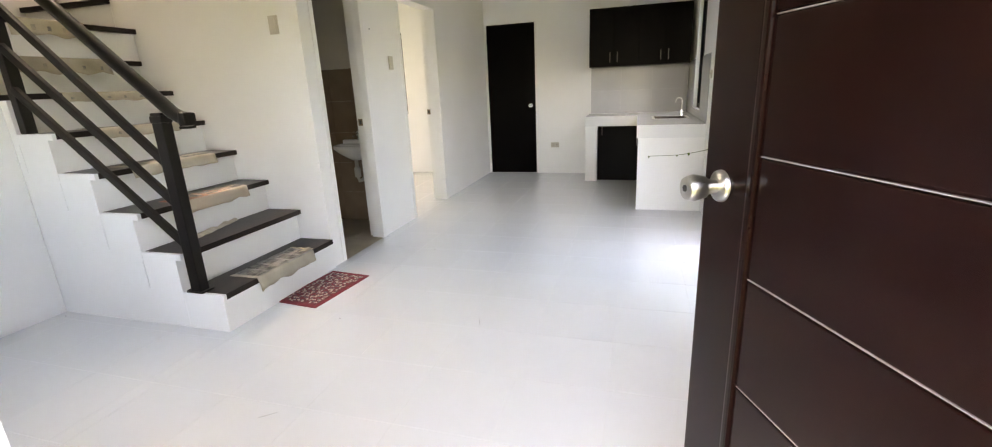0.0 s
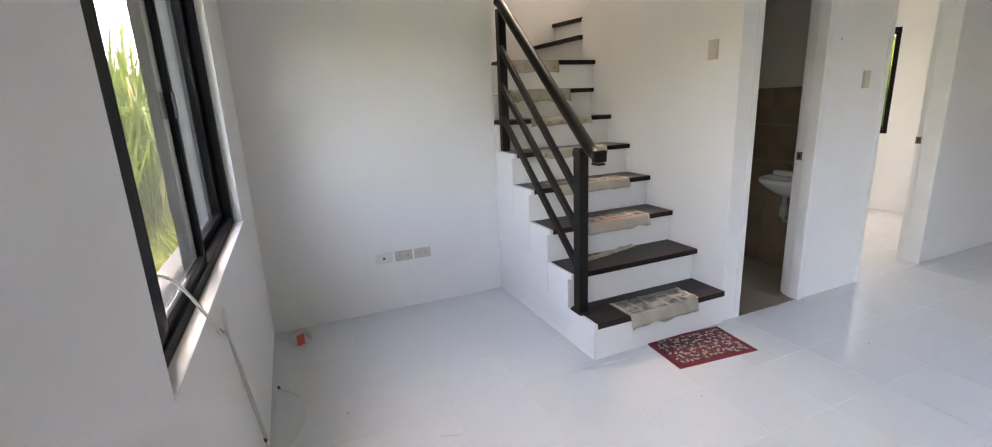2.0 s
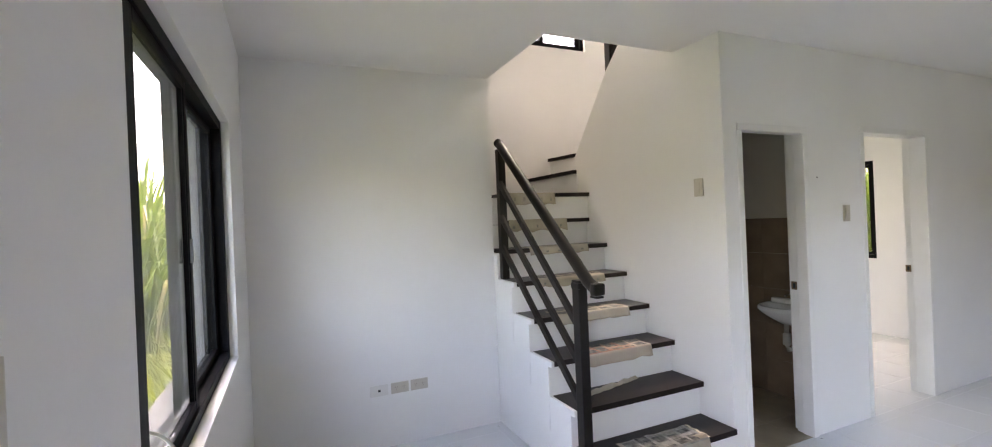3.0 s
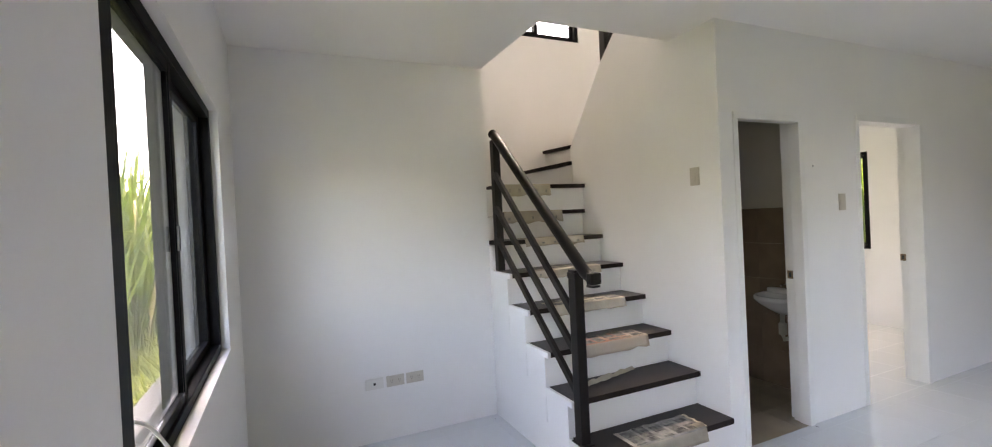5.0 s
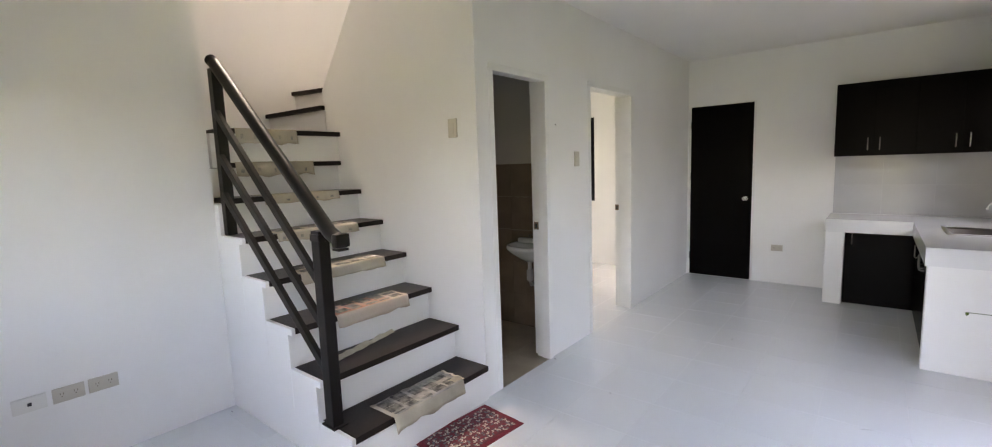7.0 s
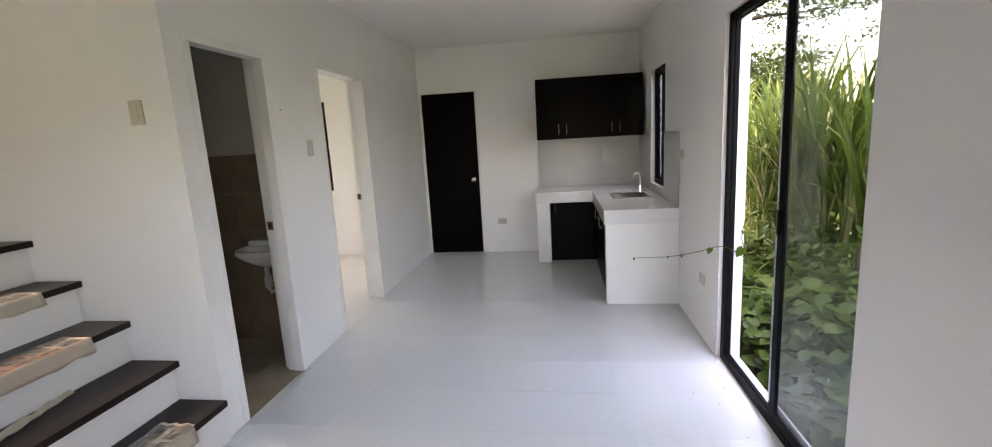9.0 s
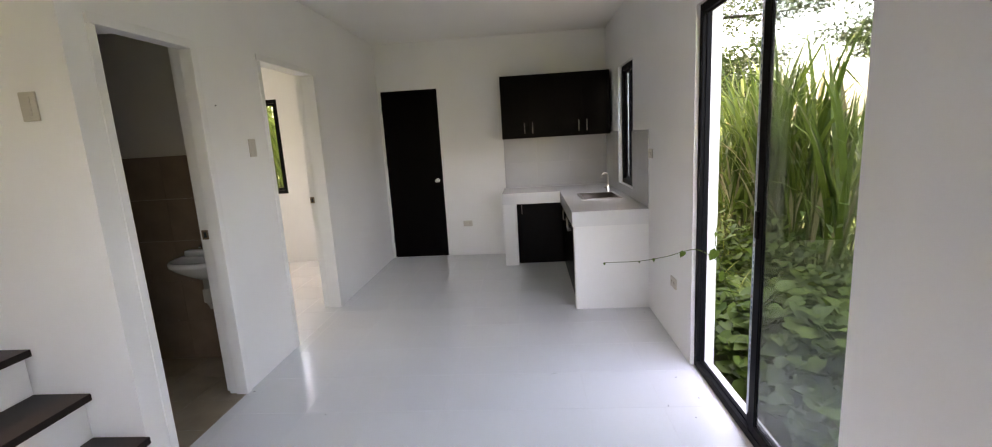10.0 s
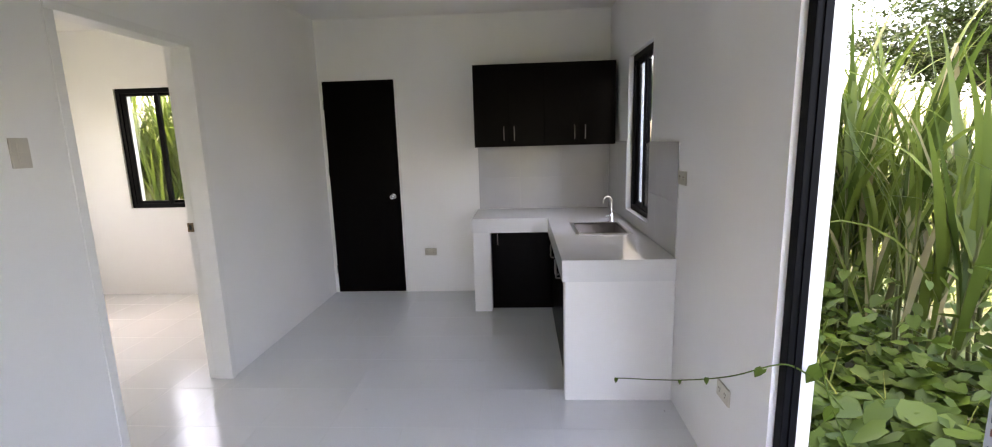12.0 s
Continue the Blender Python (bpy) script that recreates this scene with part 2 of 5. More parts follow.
def lathe(bm, profile, m=Matrix(), sides=24):
    """Turns (radius, height) pairs round z."""
    rings = [[bm.verts.new(m @ Vector((max(r, 1e-4) * math.cos(k * 2 * math.pi / sides), max(r, 1e-4) * math.sin(k * 2 * math.pi / sides), h)))
              for k in range(sides)] for r, h in profile]
    for u, v in zip(rings, rings[1:]):
        for k in range(sides):
            bm.faces.new((u[k], u[(k + 1) % sides], v[(k + 1) % sides], v[k]))
    return bm


def prism(bm, poly, axis, lo, hi):
    """A flat outline pushed from lo to hi along an axis (0, 1 or 2)."""
    def at(p, h):
        q = list(p)
        q.insert(axis, h)
        return bm.verts.new(q)
    a, b = [at(p, lo) for p in poly], [at(p, hi) for p in poly]
    n = len(poly)
    bm.faces.new(a)
    bm.faces.new(b[::-1])
    for k in range(n):
        bm.faces.new((a[k], b[k], b[(k + 1) % n], a[(k + 1) % n]))
    bmesh.ops.recalc_face_normals(bm, faces=bm.faces)
    return bm


def slab(name, axis, lo, hi, u, v, mat, holes=(), label="", category="wall"):
    """A wall or slab lying across an axis from lo to hi, u and v its span, with holes (u0, u1, v0, v1) cut right through."""
    us = sorted({*u, *[h[i] for h in holes for i in (0, 1)]})
    vs = sorted({*v, *[h[i] for h in holes for i in (2, 3)]})
    solid = {}
    for i in range(len(us) - 1):
        for j in range(len(vs) - 1):
            cu, cv = (us[i] + us[i + 1]) / 2, (vs[j] + vs[j + 1]) / 2
            solid[i, j] = not any(h[0] < cu < h[1] and h[2] < cv < h[3] for h in holes)
    bm = bmesh.new()
    made = {}

    def vert(h, i, j):
        k = (h, i, j)
        if k not in made:
            q = [us[i], vs[j]]
            q.insert(axis, h)
            made[k] = bm.verts.new(q)
        return made[k]
    for (i, j), s in solid.items():
        if not s:
            continue
        for h in (lo, hi):
            bm.faces.new([vert(h, *k) for k in ((i, j), (i + 1, j), (i + 1, j + 1), (i, j + 1))])
        for (di, dj), a, b in (((-1, 0), (i, j), (i, j + 1)), ((1, 0), (i + 1, j), (i + 1, j + 1)),
                               ((0, -1), (i, j), (i + 1, j)), ((0, 1), (i, j + 1), (i + 1, j + 1))):
            if not solid.get((i + di, j + dj), False):
                bm.faces.new((vert(lo, *a), vert(lo, *b), vert(hi, *b), vert(hi, *a)))
    bmesh.ops.recalc_face_normals(bm, faces=bm.faces)
    return tagged(part(name, bm, mat), label, category, kind="structure")


# ---------------------------------------------------------------- plan
FRONT, BACK, RIGHT, LEFT = -2.706, 4.05, 2.775, -1.28      # inner faces
CEILING, STAIR_SIDE, FAR = 2.66, -1.005, -2.44
SLIDE = (-0.41, 0.99, 0.0, 2.13)
KWIN = (2.60, 3.28, 0.93, 2.11)
FWIN = (-0.57, 1.078, 0.93, 2.09)
ENTRY = (1.725, 2.675, 0.0, 2.10)
BACKDOOR = (0.012, 0.757, 0.0, 2.115)
BEDWIN = (-2.07, -1.30, 0.915, 2.105)
BATH, BED = (0.165, 0.735, 0.0, 2.055), (1.44, 2.245, 0.0, 2.09)

slab("facade_south", 1, FRONT - 0.275, FRONT - 0.122, (LEFT - 0.12, RIGHT + 0.2), (-0.2, 5.4), OUTGREY, ((FWIN[0], FWIN[1], 0.87, 2.29), ENTRY), "grey rendered outside of the front wall, deepened for the reveal shade", "wall")
slab("wall_south", 1, FRONT - 0.12, FRONT, (LEFT - 0.12, RIGHT), (-0.2, 5.4), WALL, (FWIN, ENTRY),
     "white painted front wall with a window and the entry", "wall")
slab("wall_east", 0, RIGHT, RIGHT + 0.143, (FRONT, BACK + 0.2), (-0.2, 5.4), WALL, (SLIDE, KWIN),
     "white painted side wall with a glass door", "wall")
slab("wall_north", 1, BACK, BACK + 0.2, (-3.2, RIGHT), (-0.2, 5.4), WALL, (BACKDOOR, BEDWIN),
     "white painted end wall with a dark door", "wall")
slab("wall_inner", 0, -0.15, 0.0, (0.10, BACK), (0.0, CEILING), WALL,
     ((BATH[0] - 0.045, BATH[1] + 0.045, 0, BATH[3] + 0.045), (BED[0] - 0.045, BED[1] + 0.045, 0, BED[3] + 0.045)),
     "white painted partition with two doorways", "wall")
slab("wall_west", 0, LEFT - 0.12, LEFT, (FRONT, STAIR_SIDE), (-0.2, 5.4), WALL, (), "white painted wall beside the stairs", "wall")
slab("wall_stairwell_south", 1, STAIR_SIDE - 0.12, STAIR_SIDE, (FAR, LEFT - 0.12), (0.0, 5.4), WALL, (), "white stairwell wall", "wall")
slab("wall_stairwell_west", 0, FAR - 0.2, FAR, (STAIR_SIDE - 0.12, 1.35), (0.0, 5.4), WALL, ((-0.35, 0.74, 3.46, 4.5),),
     "white stairwell wall with a high window", "wall")
bm = prism(bmesh.new(), [(-1.62, 0), (0, 0), (0, CEILING), (-0.385, CEILING), (-0.385, 3.45), (-1.115, 2.76), (-1.62, 2.12)], 1, 0.0, 0.10)
tagged(part("wall_stair_spine", bm, WALL), "white painted wall between the stair flights", "wall", kind="structure")
slab("wall_bath_north", 1, 1.27, 1.35, (-3.2, -0.10), (0.0, 5.4), BEDWALL, (), "white wall between bathroom and bedroom", "wall")
slab("wall_bath_west", 0, -1.60, -1.52, (0.10, 1.27), (0.0, 2.3), BATHTAUPE, (), "plain taupe bathroom end wall", "wall")
# the window in this wall is unseen, added to let light into the bedroom
slab("wall_bed_west", 0, -3.2, -3.1, (1.35, BACK), (0.0, CEILING), BEDWALL, ((2.6, 3.3, 0.915, 2.105),), "cream bedroom wall with an added unseen window", "wall")

slab("ceiling", 2, CEILING, CEILING + 0.15, (LEFT - 0.12, RIGHT), (FRONT, BACK), CEIL, ((LEFT - 0.12, -0.385, STAIR_SIDE, 1.35),),
     "white painted flat ceiling", "ceiling")
slab("ceiling_bath", 2, 2.3, 2.36, (-1.52, -0.10), (0.10, 1.27), CEIL, (), "white bathroom ceiling", "ceiling")
slab("ceiling_bed", 2, CEILING, CEILING + 0.15, (-3.2, LEFT - 0.12), (1.35, BACK), CEIL, (), "white bedroom ceiling", "ceiling")
slab("ceiling_upper", 2, 5.4, 5.5, (-3.2, RIGHT + 0.2), (FRONT - 0.25, BACK + 0.2), CEIL, (), "white upper ceiling", "ceiling")
floor = slab("floor", 2, -0.2, 0.0001, (-3.2, RIGHT), (FRONT, BACK), GROUT, (), "pale glazed tile floor with white grout", "floor")
slab("threshold", 2, -0.2, -0.004, (ENTRY[0], ENTRY[1]), (FRONT - 0.25, FRONT), GROUT, (), "pale concrete door threshold", "threshold")
slab("threshold_glass_door", 2, -0.2, -0.004, (RIGHT, RIGHT + 0.143), (SLIDE[0], SLIDE[1]), OUTGREY, (), "dark grey sill under the glass door", "threshold")


# ---------------------------------------------------------------- stairs
RISE, GO, STEPS = 0.222, 0.2415, 10


def nose(k):
    return 0.022 - GO * (k - 1)


stairs = thing("staircase", (0, -0.5, 0), "white plastered concrete staircase with dark wooden treads", "staircase")
for k in range(1, 8):
    back = LEFT - 0.35 if k == 7 else nose(k + 1) - 0.042
    front = nose(k) - (0.004 if k == 1 else 0.042)
    part("step", boxed((back, STAIR_SIDE + (0 if k < 6 else 0.002), 0.0 if k == 1 else RISE * (k - 1) - 0.06), (front, -0.002, RISE * k - 0.034), 0.004), WALL, stairs)
part("base", prism(bmesh.new(), [(nose(2) - 0.046, z) for z in (0.002, RISE - 0.03)]
                   + [p for k in range(3, 8) for p in ((nose(k - 1) - 0.05, RISE * (k - 2)), (nose(k) - 0.05, RISE * (k - 2)))]
                   + [(nose(7) - 0.05, RISE * 6), (LEFT - 0.35, RISE * 6), (LEFT - 0.35, 0.002)], 1, STAIR_SIDE + 0.003, -0.004), WALL, stairs)
for k in range(1, 8):
    far = nose(k + 1) - 0.040
    if k == 7:
        far = -1.62
    part("tread", boxed((far, STAIR_SIDE + (0.022 if k < 6 else 0.07 if k == 6 else 0.13), RISE * k - 0.034), (nose(k), -0.003, RISE * k), 0.004), TREAD, stairs, "dark stained wooden tread")
    if k < 6:
        part("side_cap", boxed((max(far, LEFT + 0.002), STAIR_SIDE + 0.0005, RISE * k - 0.036), (nose(k), STAIR_SIDE + 0.0215, RISE * k - 0.001), 0.002), WALL, stairs, "white plaster end of a tread")
# winders fan out round the end of the spine wall
fan = [((-1.44, -0.004), (-2.435, -0.60)), ((-1.60, -0.004), (-2.435, -0.05)), ((-1.625, 0.38), (-2.435, 0.215)), ((-1.625, 0.75), (-2.435, 0.80))]
for i in range(3):
    (a, b), (c, d) = fan[i], fan[i + 1]
    z = RISE * (8 + i)
    poly = [a, b, d, c] if i else [(-1.44, -0.004), (-1.44, STAIR_SIDE + 0.075), (-2.435, STAIR_SIDE + 0.075), (-2.435, -0.05), (-1.60, -0.004)]
    part("step", prism(bmesh.new(), poly, 2, z - RISE - 0.03, z - 0.034), WALL, stairs)
    part("tread", prism(bmesh.new(), [(x + (0.03 if i == 0 and x > -1.5 else 0), max(y, STAIR_SIDE + 0.13) - (0.03 if i else 0)) for x, y in poly], 2, z - 0.034, z), TREAD, stairs, "dark stained wooden winder tread")
bm = boxed((-2.435, STAIR_SIDE + 0.004, 0.0), (-1.634, 0.0, RISE * 7 - 0.034))
part("landing_base", bm, WALL, stairs)
part("tread", boxed((-2.435, STAIR_SIDE + 0.004, RISE * 7 - 0.034), (-1.622, -0.05, RISE * 7)), TREAD, stairs, "dark stained wooden tread")

railing = thing("stair_railing", (-0.15, -0.97, RISE), "dark painted metal stair railing with round handrail", "railing")
part("newel_post", boxed((-0.205, -0.998, RISE), (-0.135, -0.942, 1.20), 0.006), RAIL, railing)
part("newel_post", boxed((-1.235, -0.982, RISE * 5), (-1.175, -0.926, 2.10), 0.006), RAIL, railing)
part("base_plate", boxed((-0.225, -1.01, RISE), (-0.115, -0.93, RISE + 0.008), 0.002), RAIL, railing)
part("handrail", tube(bmesh.new(), [(0.005, -0.97, 1.165), (-0.03, -0.97, 1.172), (-0.08, -0.97, 1.195), (-1.19, -0.955, 2.125), (-1.235, -0.955, 2.155)], 0.034, 14), RAIL, railing, smooth=True)
part("end_cap", boxed((-0.022, -1.006, 1.132), (0.022, -0.934, 1.197), 0.014), RAIL, railing, "squared metal handrail end")
for z0, z1 in ((0.912, 1.850), (0.700, 1.592), (0.468, 1.362)):
    d = Vector((-1.20 + 0.17, 0, z1 - z0))
    m = Matrix.Translation(((-1.20 - 0.17) / 2, -0.97, (z0 + z1) / 2)) @ Matrix.Rotation(math.atan2(d.z, -d.x), 4, 'Y')
    part("rail_bar", boxed((-d.length / 2, -0.013, -0.022), (d.length / 2, 0.013, 0.022), 0.004, m), RAIL, railing)
bracket = part("end_bracket", boxed((-0.035, -0.995, 1.118), (0.022, -0.945, 1.130), 0.003), RAIL, railing, "dark metal end bracket")
part("screw", lathe(bmesh.new(), [(0, 0.004), (0.006, 0.003), (0.007, 0.0)], pose(0.008, -0.97, 1.118, 180), 10), CHROME, bracket)
part("collar", boxed((-0.209, -1.002, 1.150), (-0.131, -0.938, 1.185), 0.006), RAIL, railing)
upper = thing("upper_railing", (-1.1, 0.05, 2.80), "dark painted metal railing of the upper stair", "railing")
part("newel_post", boxed((-1.15, 0.02, 2.72), (-1.08, 0.08, 3.72), 0.006), RAIL, upper)
m = Matrix.Translation((-0.75, 0.05, 3.2)) @ Matrix.Rotation(-math.atan2(0.70, 0.73), 4, 'Y')
part("rail_bar", boxed((-0.46, -0.015, -0.02), (0.46, 0.015, 0.02), 0.004, m), RAIL, upper)


# ---------------------------------------------------------------- doors and windows
def door_frame(name, y0, y1, z1, label, deep=-0.157):
    """White rebated lining of an opening in the partition, a little proud of it."""
    f = thing(name, (0, (y0 + y1) / 2, 0), label, "door frame", kind="structure")
    step = deep + 0.05
    part("jamb", boxed((step, y0 - 0.045, 0), (0.004, y0, z1), 0.004), TRIM, f)
    part("jamb", boxed((deep, y0 - 0.045, 0), (step, y0 - 0.013, z1 + 0.012), 0.003), TRIM, f)
    part("jamb", boxed((step, y1, 0), (0.012, y1 + 0.05, z1), 0.006), TRIM, f)
    part("jamb", boxed((deep, y1 + 0.013, 0), (step, y1 + 0.05, z1 + 0.012), 0.003), TRIM, f)
    part("head", boxed((step, y0 - 0.045, z1), (0.010, y1 + 0.05, z1 + 0.045), 0.006), TRIM, f)
    part("head", boxed((deep, y0 - 0.045, z1 + 0.012), (step, y1 + 0.05, z1 + 0.045), 0.003), TRIM, f)
    s = part("strike_plate", boxed((deep - 0.002, y1 + 0.008, 0.99), (deep + 0.036, y1 + 0.0125, 1.046), 0.001), BRONZE, f, "bronzed steel strike plate")
    part("latch_hole", boxed((deep + 0.010, y1 + 0.0065, 1.002), (deep + 0.026, y1 + 0.0078, 1.034)), DARKHOLE, s)
    return f


door_frame("door_frame_1", BATH[0], BATH[1], BATH[3], "white painted wooden bathroom door frame", -0.112)
door_frame("door_frame_2", BED[0], BED[1], BED[3], "white painted wooden bedroom door frame")


def knob(parent, m, mat=STEEL):
    """Round entry knob: rose, neck and waisted grip, along z of m."""
    k = part("knob", lathe(bmesh.new(), [(0, 0.070), (0.020, 0.070), (0.0225, 0.066), (0.025, 0.055), (0.0205, 0.034), (0.014, 0.026), (0.013, 0.010)], m, 28), mat, parent, "brushed steel door knob", True)
    part("rose", lathe(bmesh.new(), [(0.013, 0.012), (0.022, 0.011), (0.029, 0.006), (0.030, 0.0)], m, 28), mat, k, smooth=True)
    part("keyhole", lathe(bmesh.new(), [(0, 0.0722), (0.006, 0.0722), (0.0065, 0.0695)], m, 12), DARKHOLE, k)
    return k


# entry door stands ajar into the room: its planked outer face shows
OPEN = 67.0
hinge = pose(ENTRY[1] - 0.01, FRONT - 0.01, 0.008, 0, 0, 180 - OPEN)
entry = thing("door_1", hinge, "open dark mahogany entry door with horizontal plank grooves", "door", kind="structure")
W = 0.938


def leafpart(name, lo, hi, mat, bevel=0.004, label="", parent=None):
    return part(name, boxed(lo, hi, bevel, hinge), mat, parent or entry, label)


leafpart("core", (0, -0.030, 0), (W, 0.0, 2.09), DOORRED)
leafpart("stile", (W - 0.13, 0.0005, 0), (W, 0.010, 2.09), DOORRED)
leafpart("stile", (0, 0.0005, 0), (0.10, 0.010, 2.09), DOORRED)
leafpart("moulding", (W - 0.15, 0.0005, 0.02), (W - 0.131, 0.014, 2.07), DOORRED, 0.006)
GROOVES = [0.036 + 0.215 * i for i in range(10)]
for z in GROOVES:
    leafpart("groove_strip", (0.101, -0.002, z - 0.0009), (W - 0.151, 0.0055, z + 0.0009), GROOVE, 0.001, "pale grey groove line")
for a, b in [(0.004, 0.034)] + [(z + 0.003, z + 0.212) for z in GROOVES[:-1]] + [(GROOVES[-1] + 0.003, 2.086)]:
    leafpart("plank", (0.102, 0.0005, a), (W - 0.152, 0.007, b), DOORRED, 0.003)
knob(entry, hinge @ pose(W - 0.056, 0.010, 1.045, -90, 0, 0))
knob(entry, hinge @ pose(W - 0.056, -0.030, 1.045, 90, 0, 0))
fr = thing("door_frame_3", (2.2, FRONT - 0.08, 0), "white painted entry door frame", "door frame", kind="structure")
part("jamb", boxed((ENTRY[0] - 0.001, FRONT - 0.12, 0), (ENTRY[0] + 0.068, FRONT + 0.004, 2.0915), 0.004), TRIM, fr)
part("head", boxed((ENTRY[0], FRONT - 0.12, 2.092), (ENTRY[1], FRONT + 0.004, 2.101), 0.002), TRIM, fr)

# plain dark back door
bd = thing("door_2", (0.4, BACK, 0), "closed plain dark brown back door", "door", kind="structure")
part("leaf", boxed((0.040, BACK - 0.012, 0.008), (0.735, BACK + 0.028, 2.10), 0.003), BLACKWOOD, bd)
knob(bd, pose(0.668, BACK - 0.012, 0.985, 90, 0, 0), CHROME)
part("jamb", boxed((0.0125, BACK - 0.006, 0), (0.0405, BACK + 0.12, 2.114), 0.003), TRIM, bd)
part("jamb", boxed((0.7345, BACK - 0.006, 0), (0.7565, BACK + 0.12, 2.114), 0.003), TRIM, bd)
part("head", boxed((0.0405, BACK - 0.005, 2.0995), (0.7345, BACK + 0.12, 2.1145), 0.002), TRIM, bd)
part("sill", boxed((0.013, BACK + 0.001, -0.02), (0.756, BACK + 0.19, 0.0075), 0.002), TRIM, bd)
for z in (0.25, 1.25, 1.88):
    part("hinge", tube(bmesh.new(), [(0.037, BACK - 0.016, z - 0.045), (0.037, BACK - 0.016, z + 0.045)], 0.006, 8), CHROME, bd)


def window(name, axis, at, u, v, splits, label, depth=0.075, face=0.045, sash=0.042, thick=0.024):
    """Sliding window in the plane axis = at; splits are the sash spans (u0, u1, offset)."""
    w = thing(name, [at if i == axis else ((u[0] + u[1]) / 2 if i == 1 - axis else v[0]) for i in range(3)], label, "window", kind="structure")

    def bar(nm, a, b, c, d, lo, hi, mat=ALU, bevel=0.004, parent=None):
        p, q = [0, 0, 0], [0, 0, 0]
        p[axis], q[axis], p[1 - axis], q[1 - axis], p[2], q[2] = lo, hi, a, b, c, d
        return part(nm, boxed(p, q, bevel), mat, parent or w)
    lo, hi = min(at, at + depth), max(at, at + depth)
    bar("frame_side", u[0], u[0] + face, v[0], v[1], lo, hi)
    bar("frame_side", u[1] - face, u[1], v[0], v[1], lo, hi)
    bar("frame_head", u[0] + face, u[1] - face, v[1] - face, v[1], lo, hi)
    bar("frame_sill", u[0] + face, u[1] - face, v[0], v[0] + face, lo, hi)
    mid = (lo + hi) / 2
    for x0, x1 in ((u[0] + face, u[0] + face + 0.006), (u[1] - face - 0.006, u[1] - face)):
        bar("track_rib", x0, x1, v[0] + face, v[1] - face, mid - 0.0025, mid + 0.0025, bevel=0)
    for z0, z1 in ((v[0] + face, v[0] + face + 0.008), (v[1] - face - 0.008, v[1] - face)):
        bar("track_rib", u[0] + face + 0.007, u[1] - face - 0.007, z0, z1, mid - 0.0025, mid + 0.0025, bevel=0)
    for a, b, off in splits:
        s0 = at + math.copysign(0.010 + off, depth)
        s1 = at + math.copysign(0.010 + thick + off, depth)
        c, d = v[0] + face - 0.012, v[1] - face + 0.012
        sl, sh = min(s0, s1), max(s0, s1)
        sh_ = bar("sash", a, a + sash, c, d, sl, sh)
        bar("stile", b - sash, b, c, d, sl, sh, parent=sh_)
        bar("rail", a + sash, b - sash, d - sash, d, sl, sh, parent=sh_)
        bar("rail", a + sash, b - sash, c, c + sash, sl, sh, parent=sh_)
        for x0, x1 in ((a + sash, a + sash + 0.005), (b - sash - 0.005, b - sash)):
            bar("seal", x0, x1, c + sash, d - sash, sl + 0.004, sh - 0.004, ALU, 0, sh_)
        mid = (sl + sh) / 2
        g = bar("pane", a + sash + 0.0055, b - sash - 0.0055, c + sash + 0.001, d - sash - 0.001, mid - 0.002, mid + 0.002, GLASS, 0, sh_)
        g.visible_shadow = False
    return w


fw = window("window_1", 1, FRONT - 0.035, FWIN[:2], FWIN[2:], ((0.24, 0.87, 0.0), (-0.53, 0.33, 0.03)), "black aluminium sliding window with clear glass", -0.085)
part("fixed_stile", boxed((0.862, FRONT - 0.11, FWIN[2] + 0.046), (1.033, FRONT - 0.042, FWIN[3] - 0.046), 0.004), ALU, fw)
part("latch", boxed((0.275, FRONT - 0.044, 1.45), (0.29, FRONT - 0.036, 1.53), 0.003), SEAL, fw)
part("window_sill", boxed((FWIN[0] + 0.001, FRONT - 0.034, FWIN[2] - 0.001), (FWIN[1] - 0.001, FRONT + 0.006, FWIN[2] + 0.012), 0.004), TRIM, fw, "white window sill")
window("window_2", 0, RIGHT + 0.035, KWIN[:2], KWIN[2:], ((2.64, 2.96, -0.006), (2.92, 3.24, 0.016)), "narrow black aluminium kitchen window", 0.050, thick=0.019)
window("window_3", 1, BACK + 0.02, BEDWIN[:2], BEDWIN[2:], ((-2.03, -1.64, 0.0), (-1.70, -1.34, 0.03)), "black aluminium bedroom window", 0.085)
window("added_window_5", 0, -3.12, (2.6, 3.3), (0.915, 2.105), ((2.64, 2.98, 0.0), (2.92, 3.26, 0.03)), "unseen black aluminium bedroom side window, added for light", -0.08)
window("window_4", 0, FAR - 0.03, (-0.35, 0.74), (3.46, 4.5), ((-0.31, 0.22, 0.0), (0.17, 0.70, 0.03)), "black aluminium stairwell window", -0.085)
sd = window("glass_door", 0, RIGHT + 0.022, (SLIDE[0] - 0.045, SLIDE[1]), (0.0, SLIDE[3]), ((-0.447, 0.263, -0.006), (-0.445, 0.325, 0.016)), "black aluminium sliding glass door, slid open", 0.050, 0.045, 0.058, 0.019)
part("handle", boxed((RIGHT + 0.014, 0.228, 0.98), (RIGHT + 0.0258, 0.250, 1.10), 0.004), ALU, sd)
part("sticker", boxed((RIGHT + 0.0452, 0.285, 0.10), (RIGHT + 0.0479, 0.323, 2.05)), LABEL, sd, "pale blue and red protective label strip")
for i in range(60):
    z = 0.33 + i * 0.027
    if 1.16 < z < 1.54:
        continue
    part("print", boxed((RIGHT + 0.0443, 0.307, z), (RIGHT + 0.0450, 0.313 + 0.002 * (i % 2), z + (0.015 if i % 7 else 0.005))), REDINK if i % 9 == 4 else BLUEINK, sd)


